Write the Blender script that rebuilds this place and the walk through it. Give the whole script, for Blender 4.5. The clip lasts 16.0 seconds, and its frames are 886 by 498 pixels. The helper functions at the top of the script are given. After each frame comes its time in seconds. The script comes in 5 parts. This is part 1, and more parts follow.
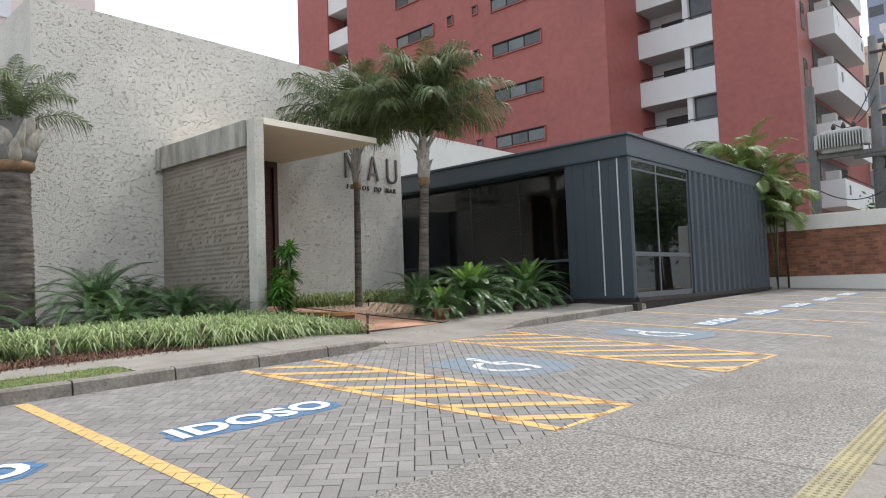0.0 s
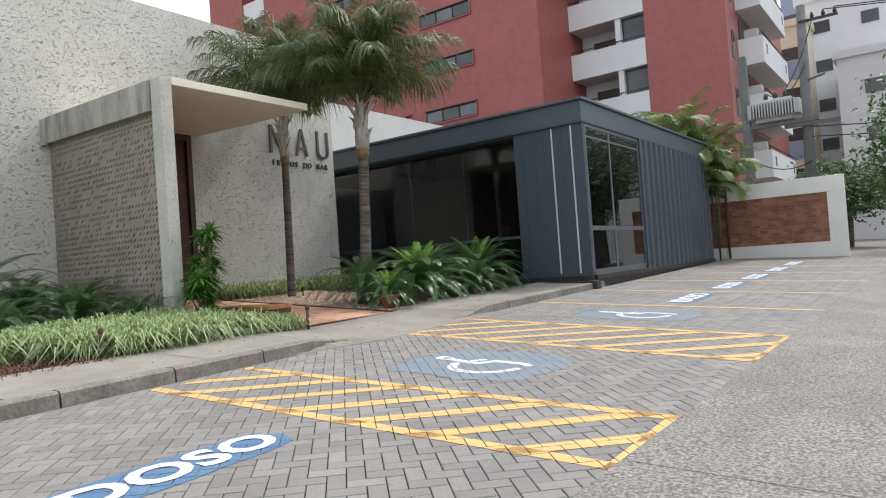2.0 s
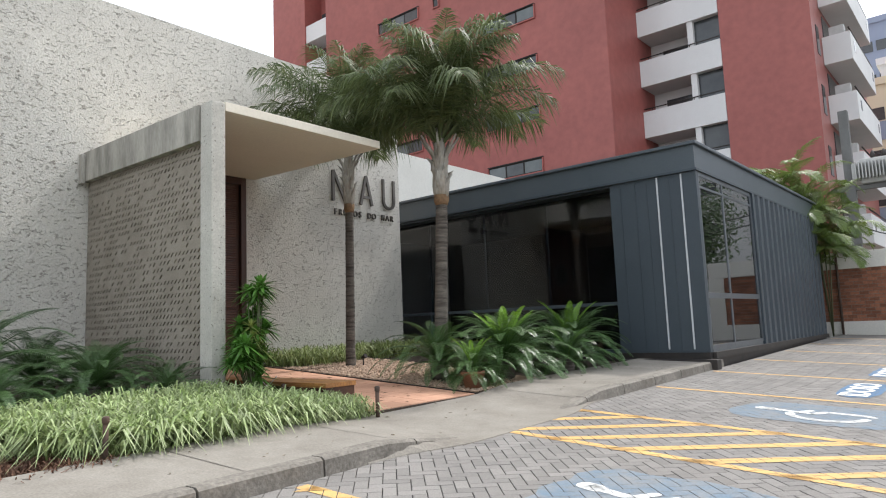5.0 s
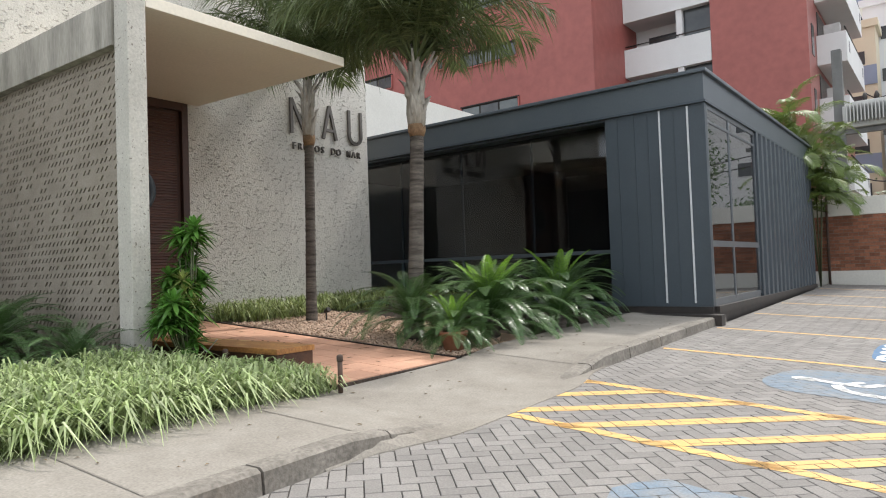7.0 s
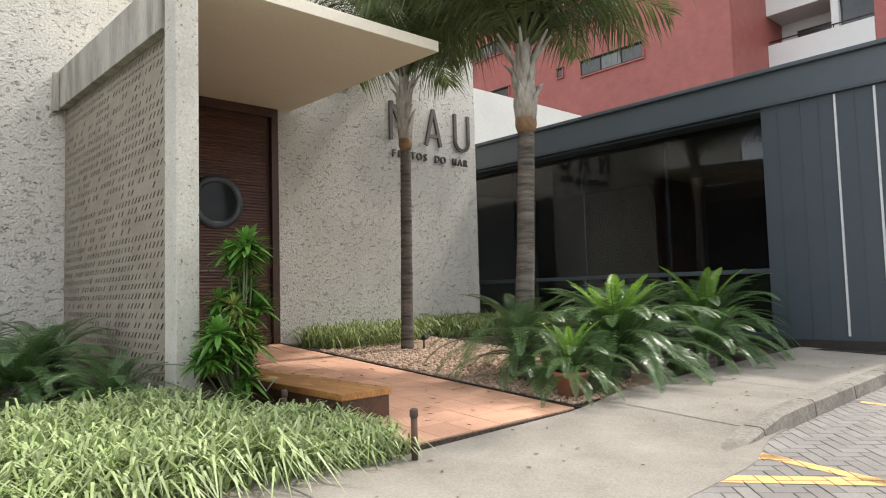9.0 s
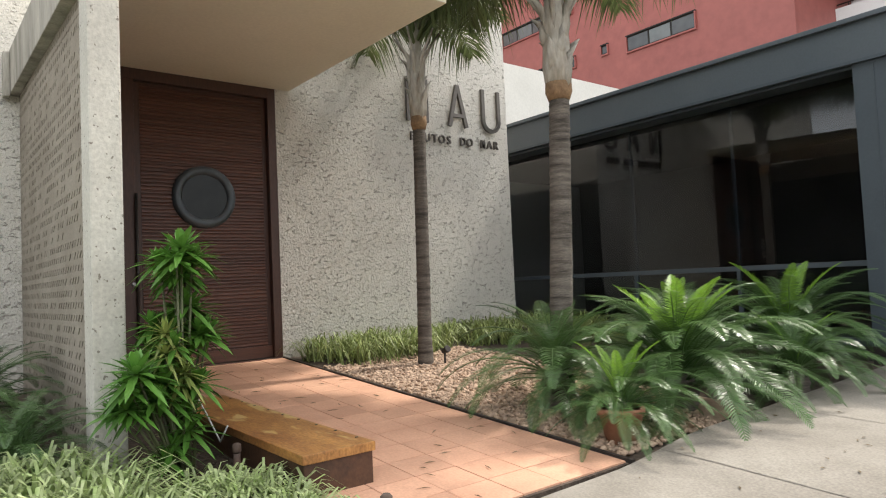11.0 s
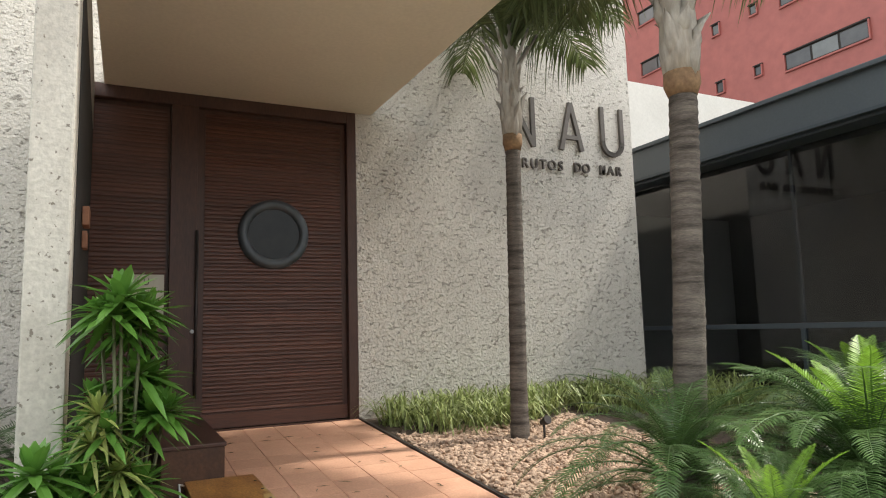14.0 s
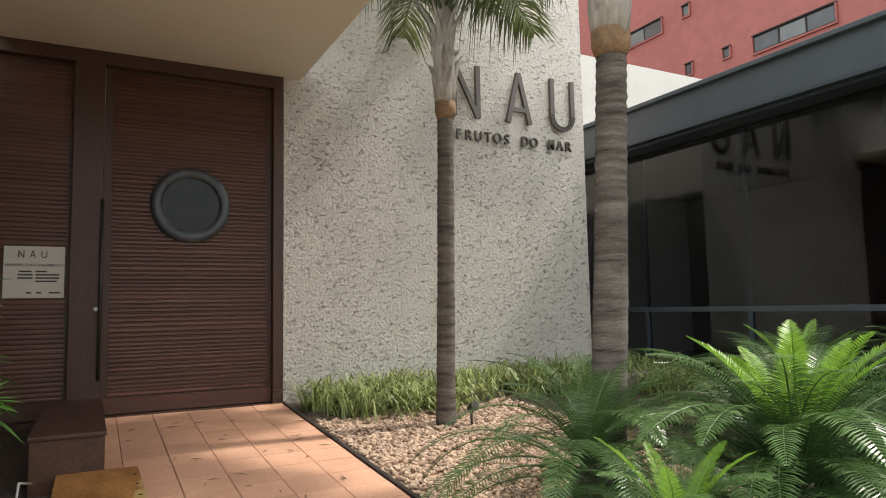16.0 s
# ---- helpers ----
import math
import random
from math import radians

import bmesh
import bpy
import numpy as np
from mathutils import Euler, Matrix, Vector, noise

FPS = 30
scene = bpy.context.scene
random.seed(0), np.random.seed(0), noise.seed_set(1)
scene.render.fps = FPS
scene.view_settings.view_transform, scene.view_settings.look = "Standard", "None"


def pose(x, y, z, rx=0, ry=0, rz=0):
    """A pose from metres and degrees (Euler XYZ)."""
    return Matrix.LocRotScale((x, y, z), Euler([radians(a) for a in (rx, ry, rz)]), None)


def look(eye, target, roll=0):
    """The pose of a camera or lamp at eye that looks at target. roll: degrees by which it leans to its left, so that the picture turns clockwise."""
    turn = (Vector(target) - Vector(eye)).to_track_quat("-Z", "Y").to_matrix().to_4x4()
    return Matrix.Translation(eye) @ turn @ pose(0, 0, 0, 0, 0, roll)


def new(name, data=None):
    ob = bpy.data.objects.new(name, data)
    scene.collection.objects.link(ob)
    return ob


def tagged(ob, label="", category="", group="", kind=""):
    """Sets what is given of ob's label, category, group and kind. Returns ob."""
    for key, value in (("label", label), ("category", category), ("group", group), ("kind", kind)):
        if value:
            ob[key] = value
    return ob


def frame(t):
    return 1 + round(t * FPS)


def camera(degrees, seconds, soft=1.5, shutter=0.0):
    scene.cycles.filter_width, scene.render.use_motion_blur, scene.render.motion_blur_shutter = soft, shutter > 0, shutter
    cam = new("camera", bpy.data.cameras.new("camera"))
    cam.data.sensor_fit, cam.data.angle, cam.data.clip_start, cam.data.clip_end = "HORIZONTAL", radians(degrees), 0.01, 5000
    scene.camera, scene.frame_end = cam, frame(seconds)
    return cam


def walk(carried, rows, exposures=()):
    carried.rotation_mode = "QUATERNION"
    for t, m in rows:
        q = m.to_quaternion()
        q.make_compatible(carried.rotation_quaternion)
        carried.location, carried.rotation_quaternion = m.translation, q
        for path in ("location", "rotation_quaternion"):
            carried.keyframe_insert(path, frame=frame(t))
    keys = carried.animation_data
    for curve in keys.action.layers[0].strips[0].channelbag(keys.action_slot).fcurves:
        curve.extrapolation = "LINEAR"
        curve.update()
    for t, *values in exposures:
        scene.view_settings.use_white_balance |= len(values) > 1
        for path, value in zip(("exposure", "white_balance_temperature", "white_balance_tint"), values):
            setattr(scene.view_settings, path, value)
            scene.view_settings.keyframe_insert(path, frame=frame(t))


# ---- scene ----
cam = camera(67.6, 16.0, 1.1)
EXPOSURE = 0.07
GRADE = [(0, -0.2, 6100), (5, -0.04, 6150), (8, 0.15, 6400), (12, 0.4, 6650), (16, 0.41, 6680)]
PATH = [
    (0, (-0.71, 0.851, 1.188), (-2.063, 2.319, 1.297), -2.1),
    (0.5, (-1.062, 1.048, 1.173), (-2.368, 2.562, 1.227), -3.1),
    (1, (-1.36, 1.324, 1.173), (-2.687, 2.82, 1.227), -4.4),
    (1.5, (-1.647, 1.495, 1.2), (-2.966, 2.998, 1.271), -2.0),
    (2, (-1.969, 1.692, 1.228), (-3.154, 3.303, 1.27), -4.1),
    (2.5, (-2.233, 1.887, 1.258), (-3.384, 3.521, 1.344), -3.9),
    (3, (-2.494, 2.116, 1.303), (-3.691, 3.716, 1.399), -2.6),
    (3.5, (-2.833, 2.319, 1.354), (-4.009, 3.928, 1.514), -2.7),
    (4, (-3.089, 2.502, 1.393), (-4.276, 4.077, 1.724), -3.3),
    (4.5, (-3.374, 2.711, 1.399), (-4.657, 4.212, 1.715), -2.5),
    (5, (-3.7, 2.901, 1.385), (-4.983, 4.418, 1.617), -2.3),
    (7.5, (-4.933, 4.259, 1.491), (-6.144, 5.849, 1.554), -2.2),
    (8, (-5.145, 4.559, 1.504), (-6.355, 6.15, 1.578), -2.5),
    (8.5, (-5.39, 4.832, 1.55), (-6.737, 6.307, 1.659), -3.9),
    (9, (-5.588, 5.192, 1.528), (-7.071, 6.527, 1.656), -1.6),
    (11.5, (-6.644, 6.646, 1.72), (-8.232, 7.858, 1.816), -2.4),
    (12, (-6.837, 6.955, 1.683), (-8.441, 8.146, 1.772), -1.35),
    (12.5, (-7.027, 7.178, 1.716), (-8.677, 8.308, 1.768), -1.8),
    (13, (-7.209, 7.34, 1.744), (-8.886, 8.428, 1.804), -3.35),
    (13.5, (-7.29, 7.46, 1.805), (-9.075, 8.35, 1.954), -2.0),
    (14, (-7.299, 7.563, 1.796), (-9.088, 8.427, 2.034), -1.65),
    (14.5, (-7.3, 7.594, 1.785), (-9.105, 8.428, 2.0), -2.0),
    (15, (-7.288, 7.718, 1.784), (-9.094, 8.559, 1.959), -1.65),
    (15.5, (-7.375, 7.904, 1.773), (-9.136, 8.835, 1.954), -0.7),
    (16, (-7.479, 8.15, 1.788), (-9.239, 9.085, 1.964), -1.1),
]
walk(cam, [(t, look(eye, target, roll)) for t, eye, target, roll in PATH], [(t, EXPOSURE + e, k, 10) for t, e, k in GRADE])

# ---- light: bright hazy sky and a soft high sun from the street side ----
SUN_ELEV, SUN_AZ = 56.0, 84.0  # degrees; azimuth counted from +x towards +y
world = bpy.data.worlds.new("world")
scene.world = world
world.use_nodes = True
wn, wl = world.node_tree.nodes, world.node_tree.links
wn.clear()
sky = wn.new("ShaderNodeTexSky")
sky.sky_type = "NISHITA"
sky.sun_disc = False
sky.sun_elevation = radians(SUN_ELEV)
sky.sun_rotation = radians(90 - SUN_AZ)
sky.air_density, sky.dust_density, sky.ozone_density = 1.0, 6.0, 1.0
haze = wn.new("ShaderNodeMixRGB")
haze.inputs[0].default_value = 0.72
haze.inputs[2].default_value = (8.6, 8.8, 9.0, 1)
background = wn.new("ShaderNodeBackground")
background.inputs[1].default_value = 0.2
wout = wn.new("ShaderNodeOutputWorld")
wl.new(sky.outputs[0], haze.inputs[1])
wl.new(haze.outputs[0], background.inputs[0])
wl.new(background.outputs[0], wout.inputs[0])
sun = new("sun", bpy.data.lights.new("sun", "SUN"))
sun.data.energy, sun.data.angle, sun.data.color = 3.0, radians(2.5), (1.0, 0.95, 0.87)
sun_from = Vector((math.cos(radians(SUN_AZ)) * math.cos(radians(SUN_ELEV)), math.sin(radians(SUN_AZ)) * math.cos(radians(SUN_ELEV)), math.sin(radians(SUN_ELEV))))
sun.matrix_world = look(sun_from * 60, (0, 0, 0))


# ---- materials ----
def mat(name, c1, c2=None, scale=6.0, rough=0.8, bump=0.0, bscale=60.0, metal=0.0, stretch=(1, 1, 1), fine=None, spec=0.5, rnd=0.0, island=0.0, detail=6, trans=0.0, spots=None):
    """c1 and c2 mixed by a broad noise, a finer grain over it, and a fine relief. Noise in object space, in metres."""
    m = bpy.data.materials.new(name)
    m.use_nodes = True
    n, l = m.node_tree.nodes, m.node_tree.links
    b = n["Principled BSDF"]
    b.inputs["Roughness"].default_value = rough
    b.inputs["Metallic"].default_value = metal
    b.inputs["Specular IOR Level"].default_value = spec
    geo = n.new("ShaderNodeNewGeometry")
    mp = n.new("ShaderNodeMapping")
    mp.inputs["Scale"].default_value = stretch
    l.new(geo.outputs["Position"], mp.inputs[0])
    broad = n.new("ShaderNodeTexNoise")
    broad.inputs["Scale"].default_value = scale
    broad.inputs["Detail"].default_value = detail
    broad.inputs["Roughness"].default_value = 0.65
    l.new(mp.outputs[0], broad.inputs[0])
    ramp = n.new("ShaderNodeMapRange")
    ramp.inputs[1].default_value, ramp.inputs[2].default_value = 0.32, 0.68
    l.new(broad.outputs[0], ramp.inputs[0])
    mix = n.new("ShaderNodeMixRGB")
    mix.inputs[1].default_value = (*c1, 1)
    mix.inputs[2].default_value = (*(c2 or [v * 0.8 for v in c1]), 1)
    l.new(ramp.outputs[0], mix.inputs[0])
    colour = mix.outputs[0]
    grain = n.new("ShaderNodeTexNoise")
    grain.inputs["Scale"].default_value = bscale
    grain.inputs["Detail"].default_value = 4
    l.new(mp.outputs[0], grain.inputs[0])
    if fine:
        gm = n.new("ShaderNodeMapRange")
        gm.inputs[1].default_value, gm.inputs[2].default_value = 0.3, 0.7
        gm.inputs[3].default_value, gm.inputs[4].default_value = 1 - fine, 1 + fine
        l.new(grain.outputs[0], gm.inputs[0])
        mul = n.new("ShaderNodeMixRGB")
        mul.blend_type = "MULTIPLY"
        mul.inputs[0].default_value = 1
        l.new(colour, mul.inputs[1])
        l.new(gm.outputs[0], mul.inputs[2])
        colour = mul.outputs[0]
    if rnd or island:
        if rnd:
            src = n.new("ShaderNodeObjectInfo").outputs["Random"]
        else:
            src = geo.outputs["Random Per Island"]
        rm = n.new("ShaderNodeMapRange")
        k = rnd or island
        rm.inputs[3].default_value, rm.inputs[4].default_value = 1 - k, 1 + k
        l.new(src, rm.inputs[0])
        mul = n.new("ShaderNodeMixRGB")
        mul.blend_type = "MULTIPLY"
        mul.inputs[0].default_value = 1
        l.new(colour, mul.inputs[1])
        l.new(rm.outputs[0], mul.inputs[2])
        colour = mul.outputs[0]
    if spots:
        sc, sz, sm = spots
        sp = n.new("ShaderNodeTexNoise")
        sp.inputs["Scale"].default_value = sc
        sp.inputs["Detail"].default_value = 3
        l.new(mp.outputs[0], sp.inputs[0])
        sr = n.new("ShaderNodeMapRange")
        sr.inputs[1].default_value, sr.inputs[2].default_value = sz, sz + 0.05
        l.new(sp.outputs[0], sr.inputs[0])
        mx = n.new("ShaderNodeMixRGB")
        mx.inputs[2].default_value = (*sm, 1)
        l.new(sr.outputs[0], mx.inputs[0])
        l.new(colour, mx.inputs[1])
        colour = mx.outputs[0]
    l.new(colour, b.inputs["Base Color"])
    if bump:
        bp = n.new("ShaderNodeBump")
        bp.inputs["Strength"].default_value = 1.0
        bp.inputs["Distance"].default_value = bump
        l.new(grain.outputs[0], bp.inputs["Height"])
        l.new(bp.outputs[0], b.inputs["Normal"])
    if trans:
        tr = n.new("ShaderNodeBsdfTranslucent")
        l.new(colour, tr.inputs[0])
        ms = n.new("ShaderNodeMixShader")
        ms.inputs[0].default_value = trans
        l.new(b.outputs[0], ms.inputs[1])
        l.new(tr.outputs[0], ms.inputs[2])
        l.new(ms.outputs[0], n["Material Output"].inputs[0])
    return m


def stucco(name, c, dark, rot):
    """Trowelled rough-cast: short slanted gouges and lumps over a sandy coat."""
    m = mat(name, c, [v * 0.86 for v in c], 1.2, 0.92, 0, 70, fine=0.1)
    n, l = m.node_tree.nodes, m.node_tree.links
    b = n["Principled BSDF"]
    geo = n.new("ShaderNodeNewGeometry")
    mp = n.new("ShaderNodeMapping")
    mp.inputs["Rotation"].default_value = (radians(rot), 0, 0)
    mp.inputs["Scale"].default_value = (1, 0.6, 1.2)
    l.new(geo.outputs["Position"], mp.inputs[0])
    g = n.new("ShaderNodeTexNoise")
    g.inputs["Scale"].default_value, g.inputs["Detail"].default_value = 27, 6
    g.inputs["Roughness"].default_value = 0.6
    g.inputs["Distortion"].default_value = 0.6
    l.new(mp.outputs[0], g.inputs[0])
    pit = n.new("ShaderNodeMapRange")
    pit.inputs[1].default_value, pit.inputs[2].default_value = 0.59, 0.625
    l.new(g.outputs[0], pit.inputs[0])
    lum = n.new("ShaderNodeTexNoise")
    lum.inputs["Scale"].default_value, lum.inputs["Detail"].default_value = 34, 8
    l.new(geo.outputs["Position"], lum.inputs[0])
    sub = n.new("ShaderNodeMath")
    sub.operation = "SUBTRACT"
    l.new(lum.outputs[0], sub.inputs[0])
    l.new(pit.outputs[0], sub.inputs[1])
    bp = n.new("ShaderNodeBump")
    bp.inputs["Distance"].default_value = 0.022
    bp.inputs["Strength"].default_value = 1.0
    l.new(sub.outputs[0], bp.inputs["Height"])
    l.new(bp.outputs[0], b.inputs["Normal"])
    old = b.inputs["Base Color"].links[0].from_socket
    # shade inside the gouges, mixed into the colour at half strength
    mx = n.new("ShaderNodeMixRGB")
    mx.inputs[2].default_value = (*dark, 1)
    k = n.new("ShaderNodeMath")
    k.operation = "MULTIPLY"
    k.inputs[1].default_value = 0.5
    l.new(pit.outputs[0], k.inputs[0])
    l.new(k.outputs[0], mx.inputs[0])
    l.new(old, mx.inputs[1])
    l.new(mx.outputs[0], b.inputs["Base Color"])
    return m


def glass(name, tint, rough=0.0, ior=1.5):
    m = mat(name, tint, tint, 1, rough)
    b = m.node_tree.nodes["Principled BSDF"]
    b.inputs["Transmission Weight"].default_value = 1.0
    b.inputs["IOR"].default_value = ior
    return m


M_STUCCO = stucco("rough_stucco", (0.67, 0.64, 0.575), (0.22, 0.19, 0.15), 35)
M_CONCRETE = mat("cast_concrete", (0.56, 0.54, 0.48), (0.44, 0.42, 0.37), 2.2, 0.85, 0.004, 45, fine=0.12, spots=(30, 0.64, (0.2, 0.18, 0.15)))
M_LINTEL = mat("stained_concrete", (0.50, 0.47, 0.41), (0.2, 0.19, 0.16), 2.4, 0.9, 0.004, 40, fine=0.12, stretch=(1.6, 1.6, 0.28))
M_SOFFIT = mat("painted_soffit", (0.82, 0.76, 0.64), (0.78, 0.72, 0.60), 0.9, 0.8, 0.001, 30, fine=0.04)
M_PANEL = mat("mud_coloured_block", (0.30, 0.265, 0.215), (0.225, 0.195, 0.155), 3.0, 0.95, 0.004, 50, fine=0.12)
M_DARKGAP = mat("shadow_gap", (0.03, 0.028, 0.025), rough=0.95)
M_WOOD = mat("dark_red_wood", (0.12, 0.047, 0.028), (0.075, 0.03, 0.019), 3.0, 0.42, 0.001, 60, fine=0.25, stretch=(1, 0.15, 2.5), rnd=0.14)
M_WOODFRAME = mat("dark_wood_frame", (0.08, 0.036, 0.024), (0.055, 0.026, 0.018), 3.0, 0.5, 0.001, 60, fine=0.2, stretch=(1, 1, 0.2))
M_BENCH = mat("weathered_orange_wood", (0.42, 0.21, 0.06), (0.19, 0.07, 0.022), 3.4, 0.5, 0.002, 50, fine=0.28, stretch=(0.5, 1.5, 1), spots=(4, 0.6, (0.50, 0.34, 0.13)))
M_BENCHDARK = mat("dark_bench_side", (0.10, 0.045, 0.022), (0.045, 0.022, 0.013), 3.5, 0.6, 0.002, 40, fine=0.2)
M_STEEL = mat("slate_paint", (0.052, 0.068, 0.082), (0.043, 0.057, 0.07), 1.2, 0.45, 0.0006, 40, fine=0.06)
M_STEELTOP = mat("slate_fascia", (0.075, 0.092, 0.105), (0.062, 0.078, 0.092), 1.0, 0.4, 0.0006, 40, fine=0.06)
M_FRAME = mat("grey_aluminium", (0.16, 0.175, 0.19), rough=0.4, metal=0.6)
M_STRIP = mat("pale_profile", (0.62, 0.64, 0.65), rough=0.35)
M_GLASS = glass("tinted_glass", (0.42, 0.45, 0.47))
# dimness of the room put into its surface colour
M_ROOMSHADE = mat("shaded_interior", (0.10, 0.098, 0.095), (0.06, 0.06, 0.06), 0.8, 0.8)
M_WHITE = mat("white_render", (0.72, 0.70, 0.64), (0.64, 0.62, 0.56), 0.7, 0.85, 0.002, 25, fine=0.05)
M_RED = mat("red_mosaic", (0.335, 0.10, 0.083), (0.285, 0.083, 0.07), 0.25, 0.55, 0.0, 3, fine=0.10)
# the red mosaic again, lightened: sunlight on the end wall is in the colour
M_REDLIT = mat("sunlit_red_mosaic", (0.36, 0.13, 0.11), (0.31, 0.10, 0.085), 0.3, 0.4, 0.0, 3, fine=0.10)
M_TWHITE = mat("tower_white", (0.70, 0.70, 0.69), (0.62, 0.62, 0.61), 0.3, 0.8, fine=0.05)
M_WIN = mat("tower_glass", (0.035, 0.04, 0.045), (0.09, 0.095, 0.095), 0.35, 0.12)
M_CURTAIN = mat("pale_pane", (0.16, 0.175, 0.175), (0.10, 0.115, 0.115), 0.6, 0.25)
M_PAVER = mat("grey_paver", (0.228, 0.214, 0.197), (0.18, 0.168, 0.155), 1.4, 0.9, 0.002, 90, fine=0.14, rnd=0.13)
M_PAVERS = mat("grey_pavers", (0.228, 0.214, 0.197), (0.18, 0.168, 0.155), 1.4, 0.9, 0.002, 90, fine=0.14, island=0.13)
M_BED = mat("sand_joint", (0.06, 0.054, 0.047), (0.04, 0.036, 0.032), 4, 0.95)
M_YELLOW = mat("yellow_road_paint", (0.66, 0.41, 0.14), (0.56, 0.35, 0.14), 3, 0.75, 0.001, 70, fine=0.1)
M_BLUE = mat("blue_road_paint", (0.06, 0.14, 0.26), (0.09, 0.17, 0.27), 3, 0.75, 0.001, 70, fine=0.15)
M_BLUEWORN = mat("worn_blue_paint", (0.13, 0.19, 0.25), (0.22, 0.225, 0.225), 5, 0.8, 0.001, 70, fine=0.15)
M_PWHITE = mat("white_road_paint", (0.78, 0.78, 0.76), (0.70, 0.70, 0.68), 4, 0.75, 0.001, 70, fine=0.06)
M_LANE = mat("worn_concrete", (0.25, 0.235, 0.21), (0.165, 0.153, 0.135), 0.9, 0.92, 0.01, 55, fine=0.65, spots=(48, 0.57, (0.11, 0.1, 0.09)))
M_WALK = mat("pavement_concrete", (0.285, 0.262, 0.225), (0.19, 0.17, 0.142), 1.3, 0.9, 0.002, 60, fine=0.16)
M_KERB = mat("kerb_concrete", (0.25, 0.228, 0.195), (0.14, 0.125, 0.105), 3.0, 0.92, 0.005, 35, fine=0.25)
M_TACTILE = mat("faded_yellow_tactile", (0.36, 0.31, 0.17), (0.27, 0.24, 0.16), 2.5, 0.9, 0.002, 60, fine=0.15, rnd=0.08)
M_TERRA = mat("terracotta", (0.62, 0.355, 0.235), (0.52, 0.285, 0.185), 2.0, 0.75, 0.001, 60, fine=0.09, rnd=0.09)
M_SOIL = mat("dark_soil", (0.085, 0.06, 0.042), (0.05, 0.037, 0.028), 5, 0.95, 0.02, 30, fine=0.3)
M_PEBBLE = mat("pale_pebbles", (0.48, 0.35, 0.255), (0.37, 0.265, 0.19), 12, 0.8, 0.001, 80, fine=0.12, island=0.3)
M_DRY = mat("dry_ground_cover", (0.17, 0.085, 0.05), (0.11, 0.06, 0.04), 4, 0.9, island=0.3)
M_LAWN = mat("lawn_soil", (0.16, 0.18, 0.06), (0.12, 0.13, 0.05), 6, 0.95, 0.01, 60, fine=0.3)
M_BARK = mat("ringed_bark", (0.2, 0.172, 0.145), (0.035, 0.028, 0.022), 2.0, 0.92, 0.008, 26, fine=0.3, stretch=(1.3, 1.3, 11))
M_GREYBARK = mat("smooth_grey_bark", (0.23, 0.22, 0.20), (0.16, 0.155, 0.145), 3, 0.9, 0.004, 30, fine=0.15)
M_SHAFT = mat("grey_leaf_base", (0.50, 0.48, 0.43), (0.28, 0.24, 0.19), 5, 0.8, 0.003, 30, fine=0.2, stretch=(1, 1, 0.3))
M_HUSK = mat("brown_husk", (0.30, 0.19, 0.10), (0.17, 0.10, 0.055), 8, 0.85, 0.003, 40, fine=0.2)
M_FROND = mat("palm_leaf", (0.085, 0.125, 0.045), (0.13, 0.155, 0.06), 2.5, 0.55, island=0.35, trans=0.3)
M_FRONDOLD = mat("dry_palm_leaf", (0.19, 0.13, 0.07), (0.12, 0.10, 0.05), 2.5, 0.6, island=0.3, trans=0.2)
M_CYCAD = mat("cycad_leaf", (0.058, 0.12, 0.035), (0.09, 0.165, 0.05), 2.5, 0.3, island=0.2, trans=0.2)
M_CYCADNEW = mat("young_cycad_leaf", (0.17, 0.33, 0.03), (0.22, 0.40, 0.05), 2.5, 0.45, island=0.15, trans=0.35)
M_STALK = mat("leaf_stalk", (0.10, 0.11, 0.05), (0.07, 0.08, 0.035), 4, 0.6)
M_ARECA = mat("areca_leaf", (0.10, 0.17, 0.035), (0.17, 0.22, 0.05), 2.0, 0.5, island=0.3, trans=0.3)
M_GRASS = mat("striped_grass", (0.22, 0.31, 0.09), (0.45, 0.51, 0.28), 9, 0.5, island=0.4, trans=0.3)
M_GRASSD = mat("garden_grass", (0.16, 0.22, 0.06), (0.33, 0.38, 0.15), 9, 0.5, island=0.4, trans=0.25)
M_DRAC = mat("dracaena_leaf", (0.075, 0.19, 0.03), (0.12, 0.27, 0.045), 5, 0.4, island=0.3, trans=0.25)
M_DRACV = mat("variegated_leaf", (0.34, 0.36, 0.11), (0.17, 0.26, 0.06), 5, 0.45, island=0.35, trans=0.25)
M_TREE = mat("tree_leaf", (0.05, 0.10, 0.03), (0.08, 0.14, 0.035), 1.0, 0.5, island=0.35, trans=0.2)
M_IRON = mat("dark_metal", (0.035, 0.033, 0.032), (0.06, 0.05, 0.045), 5, 0.5, metal=0.5)
M_RUST = mat("rusty_bollard", (0.10, 0.055, 0.035), (0.055, 0.04, 0.032), 8, 0.8)
M_LETTER = mat("bronze_letter", (0.13, 0.115, 0.10), (0.09, 0.08, 0.07), 5, 0.5, metal=0.3)
M_RING = mat("blue_grey_ring", (0.085, 0.10, 0.11), (0.06, 0.07, 0.078), 6, 0.45, metal=0.4)
M_PORT = mat("porthole_glass", (0.012, 0.016, 0.018), (0.02, 0.024, 0.024), 4, 0.08, spec=0.16)
M_PAPER = mat("cream_sign", (0.62, 0.60, 0.52), (0.58, 0.56, 0.48), 4, 0.7)
M_INK = mat("dark_ink", (0.05, 0.05, 0.04), rough=0.7)
